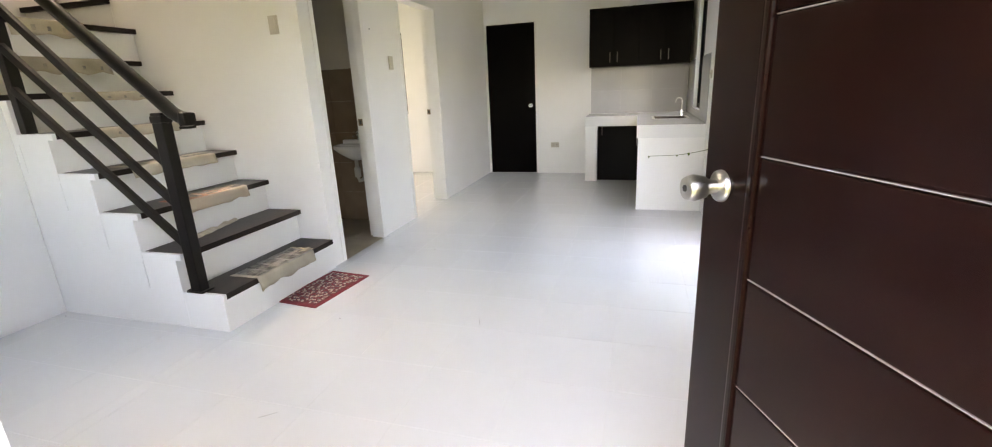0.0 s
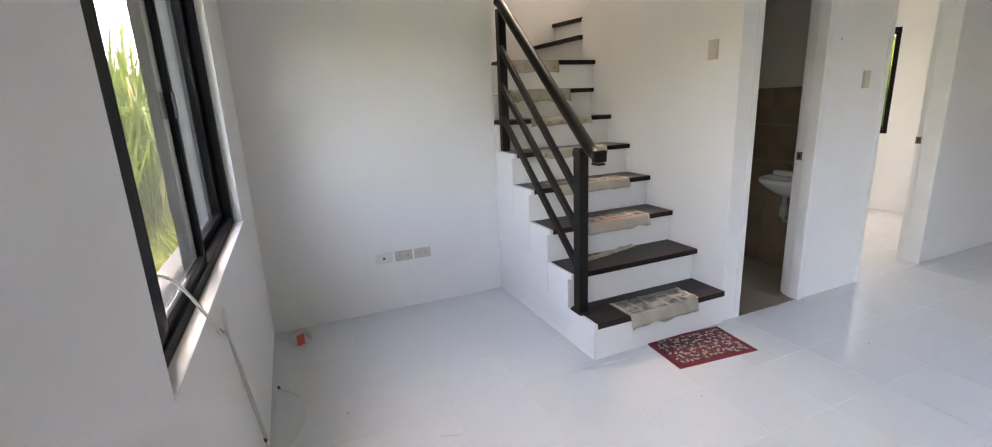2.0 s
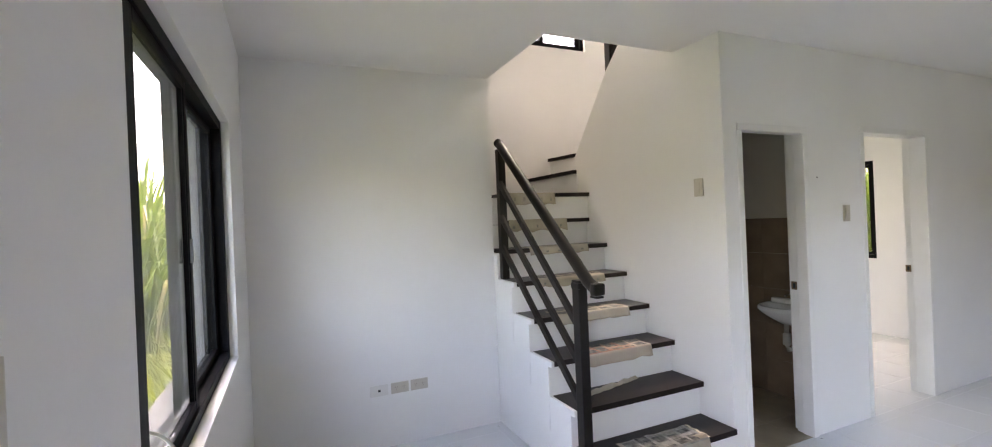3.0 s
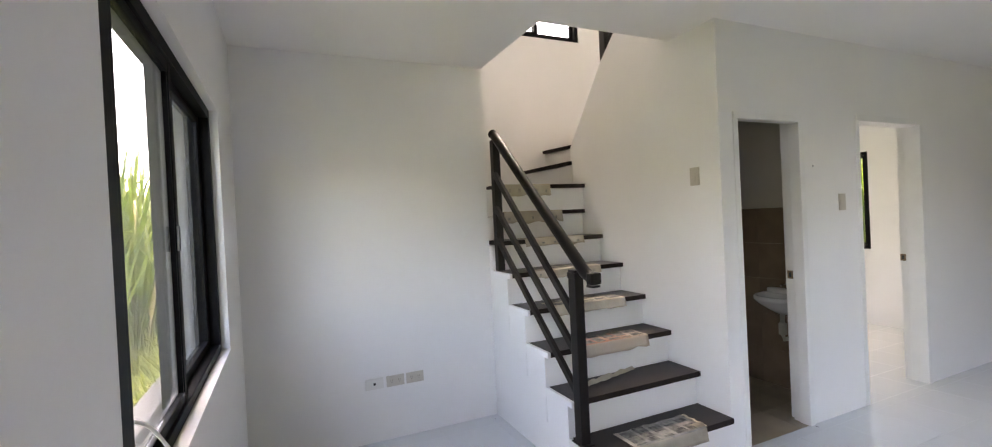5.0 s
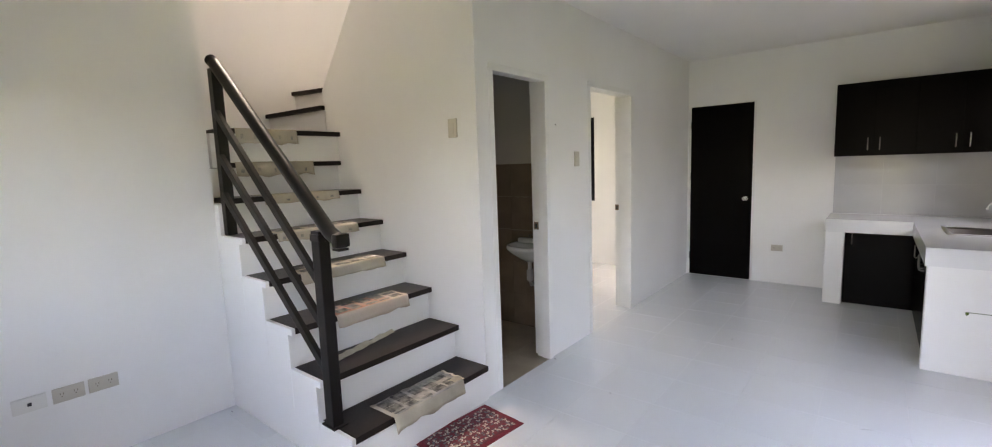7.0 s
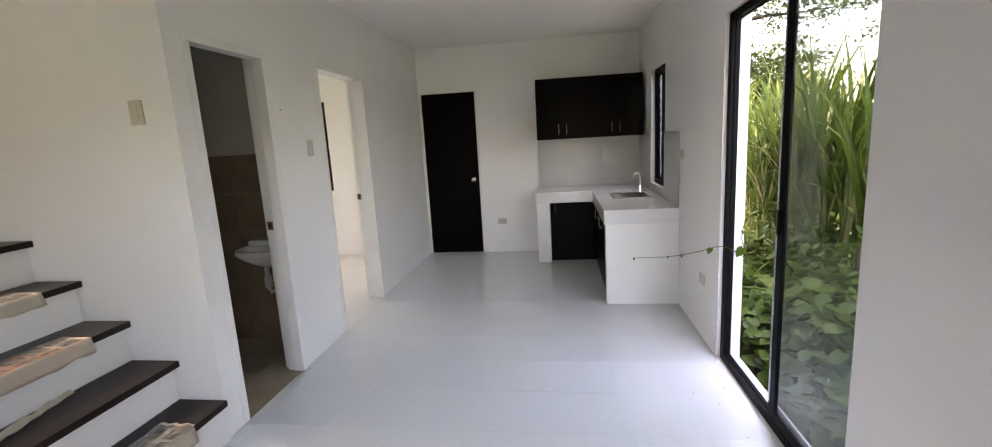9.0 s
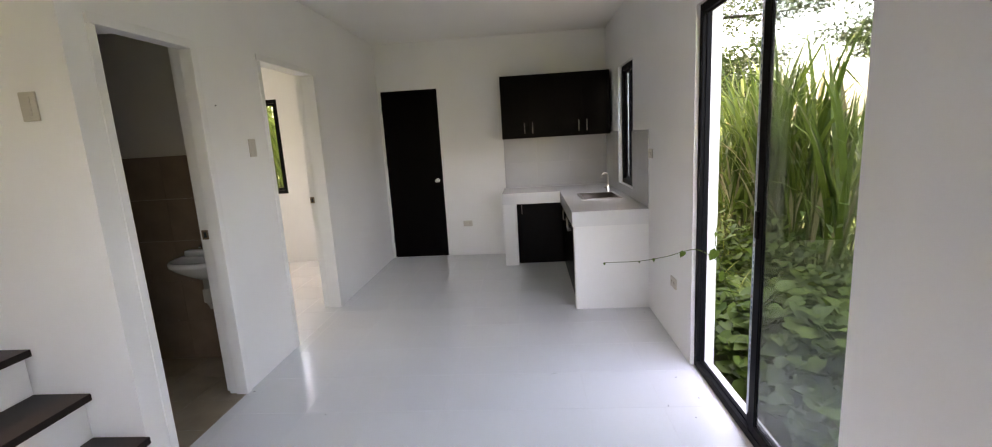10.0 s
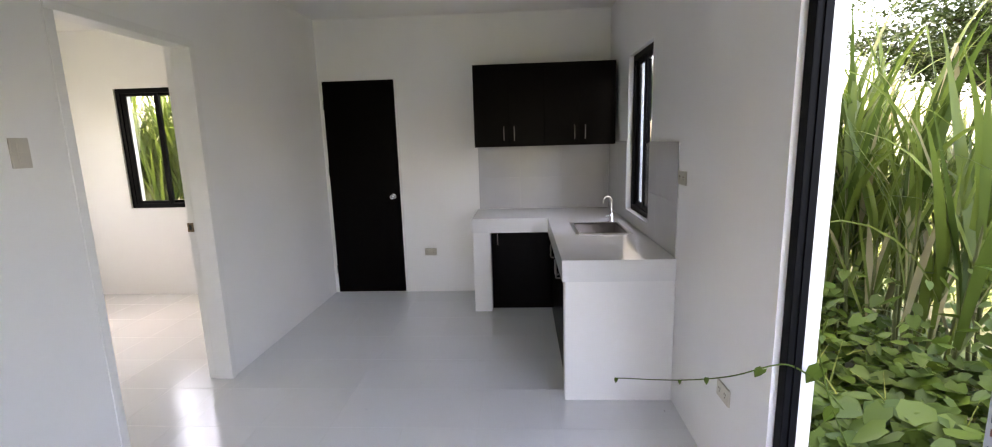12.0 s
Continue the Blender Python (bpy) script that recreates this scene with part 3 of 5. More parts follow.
def wording(text, at, size, mat, parent):
    """Flat lettering running upwards on the inner face of the glass door."""
    c = bpy.data.curves.new("lettering", 'FONT')
    c.body, c.size, c.extrude = text, size, 0.0002
    c.materials.append(mat)
    o = new("lettering", c)
    o.matrix_basis = Matrix.Translation(at) @ Matrix(((0, 0, -1, 0), (0, 1, 0, 0), (1, 0, 0, 0), (0, 0, 0, 1)))
    o.parent = parent
    o.matrix_parent_inverse = parent.matrix_basis.inverted()


wording("ALUMINUM LOCAL BRAND", (RIGHT + 0.0448, 0.305, 1.19), 0.0135, REDINK, sd)
wording("GLOBAL QUALITY STANDARD", (RIGHT + 0.0448, 0.305, 1.37), 0.0125, BLUEINK, sd)


# ---------------------------------------------------------------- kitchen
def hbar(parent, a, b, out, mat=STEEL, r=0.0045):
    """A bow handle between two points, standing off by the vector out."""
    a, b, o = Vector(a), Vector(b), Vector(out)
    return part("handle", tube(bmesh.new(), [a, a + o * 0.8, a + o + (b - a) * 0.06, b + o - (b - a) * 0.06, b + o * 0.8, b], r, 8), mat, parent, "slim steel bow handle", True)


wc = thing("wall_cabinet", (2.13, BACK, 1.445), "dark brown four-door kitchen wall cabinet", "cabinet")
part("body", boxed((1.53, 3.625, 1.445), (2.742, BACK - 0.002, 2.138), 0.003), BLACKWOOD, wc)
for i in range(4):
    a = 1.532 + i * 0.3025
    d = part("door", boxed((a + 0.0015, 3.605, 1.447), (a + 0.301, 3.6235, 2.136), 0.003), BLACKWOOD, wc)
    hx = a + (0.258 if i % 2 == 0 else 0.045)
    hbar(d, (hx, 3.605, 1.50), (hx, 3.605, 1.615), (0, -0.024, 0), HANDLE)

slabtop = thing("countertop", (2.45, 3.0, 0.74), "L-shaped pale tiled kitchen countertop with thick edge", "countertop")
TOP = 0.84
SINK = (2.33, 2.675, 2.71, 3.15)
worktop = slab("worktop", 2, 0.72, TOP, (1.50, 2.772), (1.998, BACK - 0.002), COUNTER, (SINK, (1.50, 2.155, 1.998, 3.445)))
for key in ("kind", "category"):
    del worktop[key]
worktop.parent = slabtop
worktop.matrix_parent_inverse = slabtop.matrix_basis.inverted()
for i, y in enumerate((1.997, 2.52, 3.12)):
    part("edge_tile", boxed((2.151, y + 0.001, 0.717), (2.1545, (2.519, 3.119, 3.442)[i], TOP + 0.001), 0.001), COUNTER, slabtop)
part("edge_tile", boxed((2.152, 1.993, 0.717), (2.771, 1.9975, TOP + 0.001), 0.001), COUNTER, slabtop)
part("edge_tile", boxed((1.497, 3.4405, 0.717), (2.150, 3.4445, TOP + 0.001), 0.001), COUNTER, slabtop)
part("support", boxed((1.503, 3.46, 0.0), (1.655, BACK - 0.002, 0.7195), 0.006), WALL, slabtop, "white plastered support wall")
part("end_panel", boxed((2.166, 2.002, 0.0), (RIGHT - 0.002, 2.10, 0.7195), 0.006), WALL, slabtop, "white plastered end panel")

bc = thing("base_cabinet", (1.9, 3.6, 0.0), "black-brown base cabinet with one door under the counter", "cabinet")
part("body", boxed((1.657, 3.545, 0.0), (2.20, BACK - 0.004, 0.7185), 0.002), BLACKWOOD, bc)
d = part("door", boxed((1.66, 3.522, 0.028), (2.165, 3.543, 0.714), 0.003), BLACKWOOD, bc)
hbar(d, (1.715, 3.522, 0.60), (1.715, 3.522, 0.70), (0, -0.024, 0), HANDLE)
bc2 = thing("base_cabinet", (2.2, 2.8, 0.0), "black-brown base cabinet with doors under the sink", "cabinet")
part("body", boxed((2.205, 2.102, 0.0), (RIGHT - 0.004, 3.542, 0.7185), 0.002), BLACKWOOD, bc2)
for a, b in ((2.105, 2.575), (2.578, 3.05), (3.053, 3.515)):
    d = part("door", boxed((2.183, a, 0.028), (2.203, b, 0.714), 0.003), BLACKWOOD, bc2)
    for h in ((a + 0.045,) if a > 2.5 else (b - 0.045,)):
        hbar(d, (2.183, h, 0.58), (2.183, h, 0.69), (-0.028, 0, 0), HANDLE, 0.005)

sink = thing("kitchen_sink", (2.50, 2.93, TOP), "stainless steel inset kitchen sink", "sink")
bm = bmesh.new()
rim = [(SINK[0] - 0.02, SINK[2] - 0.02, SINK[1] + 0.02, SINK[3] + 0.02, TOP + 0.004), (SINK[0] + 0.012, SINK[2] + 0.012, SINK[1] - 0.012, SINK[3] - 0.012, TOP + 0.003),
       (SINK[0] + 0.03, SINK[2] + 0.03, SINK[1] - 0.03, SINK[3] - 0.03, TOP - 0.14)]
rings = [[bm.verts.new(p) for p in ((a, b, z), (c, b, z), (c, d, z), (a, d, z))] for a, b, c, d, z in rim]
for u, v in zip(rings, rings[1:]):
    for k in range(4):
        bm.faces.new((u[k], u[(k + 1) % 4], v[(k + 1) % 4], v[k]))
bm.faces.new(rings[-1])
bmesh.ops.bevel(bm, geom=[e for e in bm.edges if len(e.link_faces) == 2], offset=0.008, segments=2, affect='EDGES')
bmesh.ops.recalc_face_normals(bm, faces=bm.faces)
part("bowl", bm, SINKSTEEL, sink, smooth=True)
part("drain", lathe(bmesh.new(), [(0, 0.003), (0.028, 0.003), (0.04, 0.0)], pose(2.50, 2.93, TOP - 0.139), 20), CHROME, sink)
for lo, hi in (((SINK[0] - 0.02, SINK[2] - 0.02), (SINK[0] + 0.006, SINK[3] + 0.02)), ((SINK[1] - 0.006, SINK[2] - 0.02), (SINK[1] + 0.02, SINK[3] + 0.02)),
               ((SINK[0] + 0.006, SINK[2] - 0.02), (SINK[1] - 0.006, SINK[2] + 0.006)), ((SINK[0] + 0.006, SINK[3] - 0.006), (SINK[1] - 0.006, SINK[3] + 0.02))):
    part("rim", boxed((*lo, TOP + 0.001), (*hi, TOP + 0.007), 0.002), STEEL, sink)
tap = thing("faucet", (2.64, 3.19, TOP), "chrome gooseneck kitchen faucet", "faucet")
part("base", lathe(bmesh.new(), [(0.026, 0), (0.026, 0.006), (0.015, 0.012), (0.014, 0.07), (0.0, 0.075)], pose(2.64, 3.19, TOP), 18), CHROME, tap, smooth=True)
part("spout", tube(bmesh.new(), [(2.64, 3.19, TOP + 0.07), (2.64, 3.19, TOP + 0.17)] + [(2.64 - 0.034 * (1 - math.cos(a)), 3.19 - 0.010 * (1 - math.cos(a)), TOP + 0.17 + 0.036 * math.sin(a)) for a in (0.5, 1.0, 1.57, 2.1, 2.7, 3.1)] + [(2.571, 3.170, TOP + 0.155)], 0.0062, 10), STEEL, tap, smooth=True)
part("lever", tube(bmesh.new(), [(2.64, 3.19, TOP + 0.05), (2.61, 3.155, TOP + 0.052), (2.59, 3.13, TOP + 0.06)], [0.008, 0.006, 0.005], 8), CHROME, tap, smooth=True)


# ---------------------------------------------------------------- plates
def plate(name, at, w, h, mat, label, keys, category):
    """Wall plate lying in x-z of its pose, facing its -y; keys are (x, z, w, h, material) insets."""
    m = pose(*at)
    p = thing(name, m, label, category)
    f = part("faceplate", boxed((-w / 2, -0.009, -h / 2), (w / 2, 0.0, h / 2), 0.004, m), mat, p)
    for x, z, a, b, km in keys:
        part("key" if km not in (DARKHOLE, SLOT) else "slot", boxed((x - a / 2, -0.0115, z - b / 2), (x + a / 2, -0.0085, z + b / 2), 0.001, m), km, f)
    return p


slots = [(-0.006, 0.006, 0.003, 0.010, SLOT), (0.006, 0.006, 0.003, 0.010, SLOT), (0.0, -0.008, 0.005, 0.005, SLOT)]
two = [(s * 0.027 + x, z, w, h, k) for s in (-1, 1) for x, z, w, h, k in slots]
rock = [(0, z, 0.024, 0.036, PLATE) for z in (-0.021, 0.021)]
plate("light_switch", (-0.195, -0.0, 1.715, 0, 0, 0), 0.072, 0.117, PLATE, "beige two-gang light switch plate on white wall", rock, "light switch")
plate("light_switch", (0.0, 1.195, 1.505, 0, 0, 90), 0.072, 0.117, PLATE, "beige two-gang light switch plate between doorways", rock, "light switch")
plate("light_switch", (1.545, FRONT, 1.38, 0, 0, 180), 0.072, 0.117, PLATE, "beige light switch plate beside the entry", rock, "light switch")
plate("power_outlet", (1.01, BACK, 0.415, 0, 0, 0), 0.117, 0.072, PLATE, "beige power outlet plate near the back door", two, "outlet")
plate("power_outlet", (RIGHT, 1.335, 0.43, 0, 0, -90), 0.117, 0.072, PLATE, "beige power outlet plate near the glass door", two, "outlet")
plate("power_outlet", (RIGHT, 1.955, 1.285, 0, 0, -90), 0.117, 0.072, PLATE, "beige power outlet plate above the counter", two, "outlet")
plate("power_outlet", (0.64, FRONT, 0.30, 0, 0, 180), 0.117, 0.072, PLATE, "beige power outlet plate under the window", two, "outlet")
for i, (y, mt) in enumerate(((-1.92, SOCKET), (-1.775, PLATE), (-1.635, PLATE))):
    plate("power_outlet" if i else "antenna_socket", (LEFT, y, 0.405, 0, 0, 90), 0.125, 0.075, mt,
          "beige power outlet plate in a row of three" if i else "white antenna socket plate in a row of three",
          two if i else [(0.0, 0.0, 0.016, 0.016, DARKHOLE)], "outlet", )


# ---------------------------------------------------------------- bathroom
BX = -0.44
wb = thing("wash_basin", (BX, 1.265, 0.62), "white ceramic wall-hung wash basin", "sink")
bm = bmesh.new()
rows = []
# outside from the foot up to the rim, then down into the bowl: height, half width, reach from the wall, setback
for z, fx, fy, back in ((0.635, 0.07, 0.13, 0.0), (0.675, 0.12, 0.20, 0.0), (0.725, 0.175, 0.275, 0.0), (0.752, 0.198, 0.300, 0.0), (0.758, 0.205, 0.306, 0.0), (0.782, 0.205, 0.306, 0.0),
                        (0.788, 0.199, 0.300, 0.0), (0.787, 0.175, 0.275, 0.075), (0.775, 0.165, 0.265, 0.08), (0.69, 0.11, 0.20, 0.10), (0.675, 0.04, 0.16, 0.12)):
    ring = []
    for k in range(25):
        a = math.pi * k / 24
        ring.append(bm.verts.new((BX + fx * math.copysign(abs(math.cos(a)) ** 0.7, math.cos(a)), 1.259 - back - (fy - back) * math.sin(a) ** 0.8, z)))
    rows.append(ring)
for u, v in zip(rows, rows[1:]):
    for k in range(24):
        bm.faces.new((u[k], u[k + 1], v[k + 1], v[k]))
    bm.faces.new((u[0], v[0], v[-1], u[-1]))
bm.faces.new(rows[-1])
bm.faces.new(rows[0][::-1])
bmesh.ops.recalc_face_normals(bm, faces=bm.faces)
part("bowl", bm, CERAMIC, wb, smooth=True)
part("splash_ledge", boxed((BX - 0.17, 1.20, 0.784), (BX + 0.17, 1.259, 0.828), 0.018), CERAMIC, wb)
tp = part("tap", lathe(bmesh.new(), [(0.018, 0), (0.018, 0.01), (0.011, 0.016), (0.011, 0.06), (0.02, 0.065), (0.02, 0.08), (0, 0.085)], pose(BX, 1.225, 0.826), 14), CHROME, wb, "small chrome tap", True)
part("spout", tube(bmesh.new(), [(BX, 1.22, 0.872), (BX, 1.16, 0.876), (BX, 1.14, 0.862)], 0.008, 8), CHROME, tp, smooth=True)
part("waste_pipe", tube(bmesh.new(), [(BX, 1.14, 0.64), (BX, 1.14, 0.47), (BX, 1.16, 0.43), (BX, 1.21, 0.43), (BX, 1.258, 0.45)], 0.017, 12), PLASTIC, wb, "white plastic waste pipe", True)
part("trap", lathe(bmesh.new(), [(0.018, 0), (0.029, 0.005), (0.029, 0.09), (0.018, 0.1)], pose(BX, 1.14, 0.47), 14), PLASTIC, wb, smooth=True)

TX = -1.31
toilet = thing("toilet", (TX, 0.98, 0.0), "white ceramic toilet in the dark bathroom", "toilet")
bm = bmesh.new()
rows = []
for z, w, l, off in ((0.0, 0.10, 0.22, 0.05), (0.05, 0.095, 0.21, 0.05), (0.16, 0.10, 0.20, 0.03), (0.28, 0.15, 0.23, 0.0), (0.36, 0.18, 0.25, -0.02), (0.385, 0.185, 0.255, -0.02), (0.39, 0.175, 0.245, -0.02)):
    rows.append([bm.verts.new((TX + w * math.cos(k * math.pi / 12), 0.86 + off + l * math.sin(k * math.pi / 12), z)) for k in range(24)])
for u, v in zip(rows, rows[1:]):
    for k in range(24):
        bm.faces.new((u[k], u[(k + 1) % 24], v[(k + 1) % 24], v[k]))
bm.faces.new(rows[-1])
part("bowl", bm, CERAMIC, toilet, smooth=True)
lid = bmesh.new()
prism(lid, [(TX + 0.185 * math.cos(k * math.pi / 12), 0.85 + 0.255 * math.sin(k * math.pi / 12)) for k in range(24)], 2, 0.3905, 0.415)
part("seat_lid", lid, CERAMIC, toilet)
part("cistern", boxed((TX - 0.19, 1.085, 0.385), (TX + 0.19, 1.258, 0.725), 0.03), CERAMIC, toilet)
part("cistern_lid", boxed((TX - 0.20, 1.075, 0.726), (TX + 0.20, 1.259, 0.76), 0.012), CERAMIC, toilet)
part("flush_lever", boxed((TX - 0.15, 1.062, 0.66), (TX - 0.08, 1.084, 0.678), 0.004), CHROME, toilet)


# ---------------------------------------------------------------- rug
rug_m = pose(0.178, -0.365, 0.0005, 0, 0, -6.0)
rug = thing("door_mat", rug_m, "small red rug with cream scroll pattern on the tiles", "rug")
bm = bmesh.new()
NX, NY = 12, 20
grid = [[bm.verts.new(rug_m @ Vector((-0.162 + 0.324 * i / NX, -0.268 + 0.536 * j / NY, 0.006 + 0.0012 * noise.noise(Vector((i * 0.4, j * 0.4, 3)))))) for j in range(NY + 1)] for i in range(NX + 1)]
for i in range(NX):
    for j in range(NY):
        bm.faces.new((grid[i][j], grid[i + 1][j], grid[i + 1][j + 1], grid[i][j + 1]))
edge = bmesh.ops.extrude_edge_only(bm, edges=[e for e in bm.edges if len(e.link_faces) == 1])
for g in edge["geom"]:
    if isinstance(g, bmesh.types.BMVert):
        g.co.z = 0.0006
bmesh.ops.recalc_face_normals(bm, faces=bm.faces)
part("border", bm, RUGRED, rug, "crimson woven border")
part("field", boxed((-0.135, -0.238, 0.005), (0.135, 0.238, 0.0088), 0.002, rug_m), RUGFIELD, rug)
rng = random.Random(5)
scroll, leafs, pale = bmesh.new(), bmesh.new(), bmesh.new()
for i in range(8):
    for j in range(14):
        cx, cy = -0.118 + 0.0337 * i + rng.uniform(-.005, .005), -0.221 + 0.034 * j + rng.uniform(-.005, .005)
        a0, r, sgn = rng.uniform(0, 6.3), rng.uniform(0.011, 0.0165), rng.choice((-1, 1))
        pts = [(cx + r * (1 - 0.16 * k) * math.cos(a0 + sgn * 0.75 * k), cy + r * (1 - 0.16 * k) * math.sin(a0 + sgn * 0.75 * k)) for k in range(6)]
        for (x0, y0), (x1, y1) in zip(pts, pts[1:]):
            d = Vector((x1 - x0, y1 - y0, 0))
            m = rug_m @ Matrix.Translation(((x0 + x1) / 2, (y0 + y1) / 2, 0.0093)) @ Matrix.Rotation(math.atan2(d.y, d.x), 4, 'Z')
            box(scroll if (i + 2 * j) % 5 else pale, (-d.length * 0.62, -0.0036, -0.0007), (d.length * 0.62, 0.0036, 0.0007), 0, m)
        lx, ly, la = cx + rng.uniform(-.014, .014), cy + 0.018 - 0.03 * (j == 13), rng.uniform(0, 6.3)
        m = rug_m @ pose(lx, ly, 0.0091, 0, 0, math.degrees(la))
        bmesh.ops.create_circle(leafs, cap_ends=True, segments=8, radius=1, matrix=m @ Matrix.Diagonal((0.0105, 0.0062, 1, 1)))
for nm, b, mt, lb in (("scroll_pattern", scroll, RUGCREAM, "cream scroll pattern"), ("rose_pattern", pale, RUGRED, "rose scroll pattern"), ("leaf_pattern", leafs, RUGGREY, "slate leaf pattern")):
    tagged(part(nm, b, mt, rug, lb), kind="stuff")


# ---------------------------------------------------------------- newspapers on the treads
def newspaper(k, y0, y1, drop, mat, label, seed, back=0.19, printed=True, page=None):
    """Sheet taped over a tread: lies on it, bends over the nosing and hangs down by drop."""
    r = random.Random(seed)
    x1, z = nose(k) if k < 8 else -1.41, RISE * k
    if k == 8:
        z = RISE * 8
    p = thing("newspaper", (x1 - 0.1, (y0 + y1) / 2, z), label, "newspaper", "newspapers on the stairs")
    line = [(x1 - back + back * i / 7, z + 0.003) for i in range(8)] + [(x1 + 0.004, z - 0.001)] + [(x1 + 0.005 + 0.004 * i, z - drop * i / 4) for i in range(1, 5)]
    cols = 16
    bm = bmesh.new()
    tops, lows = [], []
    for j in range(cols + 1):
        y = y0 + (y1 - y0) * j / cols
        col, low = [], []
        for i, (x, zz) in enumerate(line):
            wob = 0.004 * max(0, noise.noise(Vector((x * 22, y * 18, seed)))) + 0.002 * max(0, noise.noise(Vector((x * 70, y * 60, seed))))
            dy = 0.012 * noise.noise(Vector((x * 9, seed, j // 15))) * (1 if j in (0, cols) else 0.3)
            dx = 0.016 * noise.noise(Vector((y * 14, seed + 7, 0))) if i == 0 else 0
            dz = drop * 0.30 * noise.noise(Vector((y * 11, seed + 3, 1))) if i == len(line) - 1 else 0
            if i < 8:
                v = (x + dx, y + dy, zz + wob)
            else:
                v = (x + wob, y + dy, zz + dz)
            col.append(bm.verts.new(v))
            low.append(bm.verts.new((v[0] - (0 if i < 8 else 0.0012), v[1], v[2] - (0.0012 if i < 8 else 0.0))))
        tops.append(col)
        lows.append(low)
    n = len(line)
    for j in range(cols):
        for i in range(n - 1):
            top = bm.faces.new((tops[j][i], tops[j][i + 1], tops[j + 1][i + 1], tops[j + 1][i]))
            if page and i < 7 + (j > page[2]) and page[1] <= j < page[3]:
                top.material_index = 1
            bm.faces.new((lows[j][i], lows[j + 1][i], lows[j + 1][i + 1], lows[j][i + 1]))
        for i in (0, n - 1):
            bm.faces.new((tops[j][i], tops[j + 1][i], lows[j + 1][i], lows[j][i]))
    for j in (0, cols):
        for i in range(n - 1):
            bm.faces.new((tops[j][i], tops[j][i + 1], lows[j][i + 1], lows[j][i]))
    bmesh.ops.recalc_face_normals(bm, faces=bm.faces)
    sheet = part("sheet", bm, mat, p, smooth=True)
    if page:
        sheet.data.materials.append(page[0])
    if k > 4:
        spots = bmesh.new()
        for c in range(5):
            yy = y0 + 0.03 + c * (y1 - y0) / 5
            box(spots, (x1 + 0.0165, yy, z - drop * 0.72), (x1 + 0.0172, yy + r.uniform(0.014, 0.026), z - drop * r.uniform(0.35, 0.5)))
        tagged(part("photo_print", spots, INK, sheet, "small brown printed pictures"), kind="stuff")
    if printed:
        ink, photo = bmesh.new(), bmesh.new()
        n, w = 5, (y1 - y0 - 0.03) / 5
        for c in range(n):
            q = 0.0
            while q < back * 0.86:
                h = r.choice((0.008, 0.008, 0.012, 0.012, 0.045, 0.06, 0.07))
                xx = x1 - back * 0.95 + q
                if h > 0.02:
                    box(photo, (xx, y0 + 0.015 + c * w + 0.004, z + 0.0088), (min(xx + h, x1 - 0.006), y0 + 0.015 + (c + 1) * w - r.uniform(0.004, 0.03), z + 0.0092))
                elif r.random() < 0.85:
                    for e in range(3):
                        a = y0 + 0.018 + c * w + e * w * 0.3
                        box(ink, (xx, a, z + 0.0088), (xx + h * 0.55, a + w * r.uniform(0.12, 0.27), z + 0.0091))
                q += h + 0.004
        tagged(part("print", ink, INK, sheet, "rows of grey newsprint"), kind="stuff")
        tagged(part("photo_print", photo, PHOTO, sheet, "grey printed photographs"), kind="stuff")
    return p


newspaper(1, -0.76, -0.24, 0.075, PAPER, "crumpled grey printed newspaper taped over a tread", 1, page=(NEWSGREY, 1, 7, 16))
newspaper(3, -0.74, -0.22, 0.070, PAPERPINK, "newspaper with a faded red page draped over a tread", 2, 0.17, page=(REDPAGE, 0, 20, 12))
newspaper(4, -0.80, -0.20, 0.060, PAPER, "yellowed newspaper draped over a tread", 3, 0.17)
newspaper(5, -0.80, -0.22, 0.055, PAPER, "yellowed newspaper draped over a tread", 4, 0.17)
newspaper(6, -0.74, -0.20, 0.055, PAPER, "yellowed newspaper draped over a tread", 5, 0.17, False)
newspaper(7, -0.80, -0.24, 0.095, PAPER, "yellowed newspaper draped over a tread", 6, 0.12, False)
newspaper(8, -0.79, -0.36, 0.095, PAPER, "yellowed newspaper draped over a winder tread", 7, 0.10, False)
scrap = thing("tape_strip", (nose(1) - 0.08, -0.225, RISE), "crumpled strip of pale masking tape on a dark tread", "tape")
bm = bmesh.new()
edge = [(nose(1) - 0.19 + 0.017 * i, -0.232 + 0.006 * math.sin(i * 1.7), RISE + 0.0035 + 0.003 * abs(math.sin(i * 2.3))) for i in range(12)]
for p, q in zip(edge, edge[1:]):
    d = Vector(q) - Vector(p)
    box(bm, (-d.length * 0.55, -0.008, -0.0018), (d.length * 0.55, 0.008, 0.0012), 0, Matrix.Translation((Vector(p) + Vector(q)) / 2) @ d.to_track_quat('X', 'Z').to_matrix().to_4x4())
part("strip", bm, TAPE, scrap)
flap = bmesh.new()
rows = [[flap.verts.new((nose(1) - 0.052 + 0.019 * i, -0.315 + 0.022 * j, RISE + 0.010 + 0.016 * abs(noise.noise(Vector((i * 0.9, j * 1.1, 2.0)))) + 0.004 * i * (i < 3))) for j in range(4)] for i in range(4)]
for i in range(3):
    for j in range(3):
        flap.faces.new((rows[i][j], rows[i + 1][j], rows[i + 1][j + 1], rows[i][j + 1]))
bmesh.ops.solidify(flap, geom=flap.faces[:], thickness=0.001)
part("torn_flap", flap, PAPER, scrap, "curled torn flap of newspaper")
strip = thing("torn_newspaper", (nose(3) + 0.02, -0.55, RISE * 2), "torn strip of newspaper on a bare tread", "newspaper")
bm = bmesh.new()
r9 = random.Random(9)
a, b = [], []
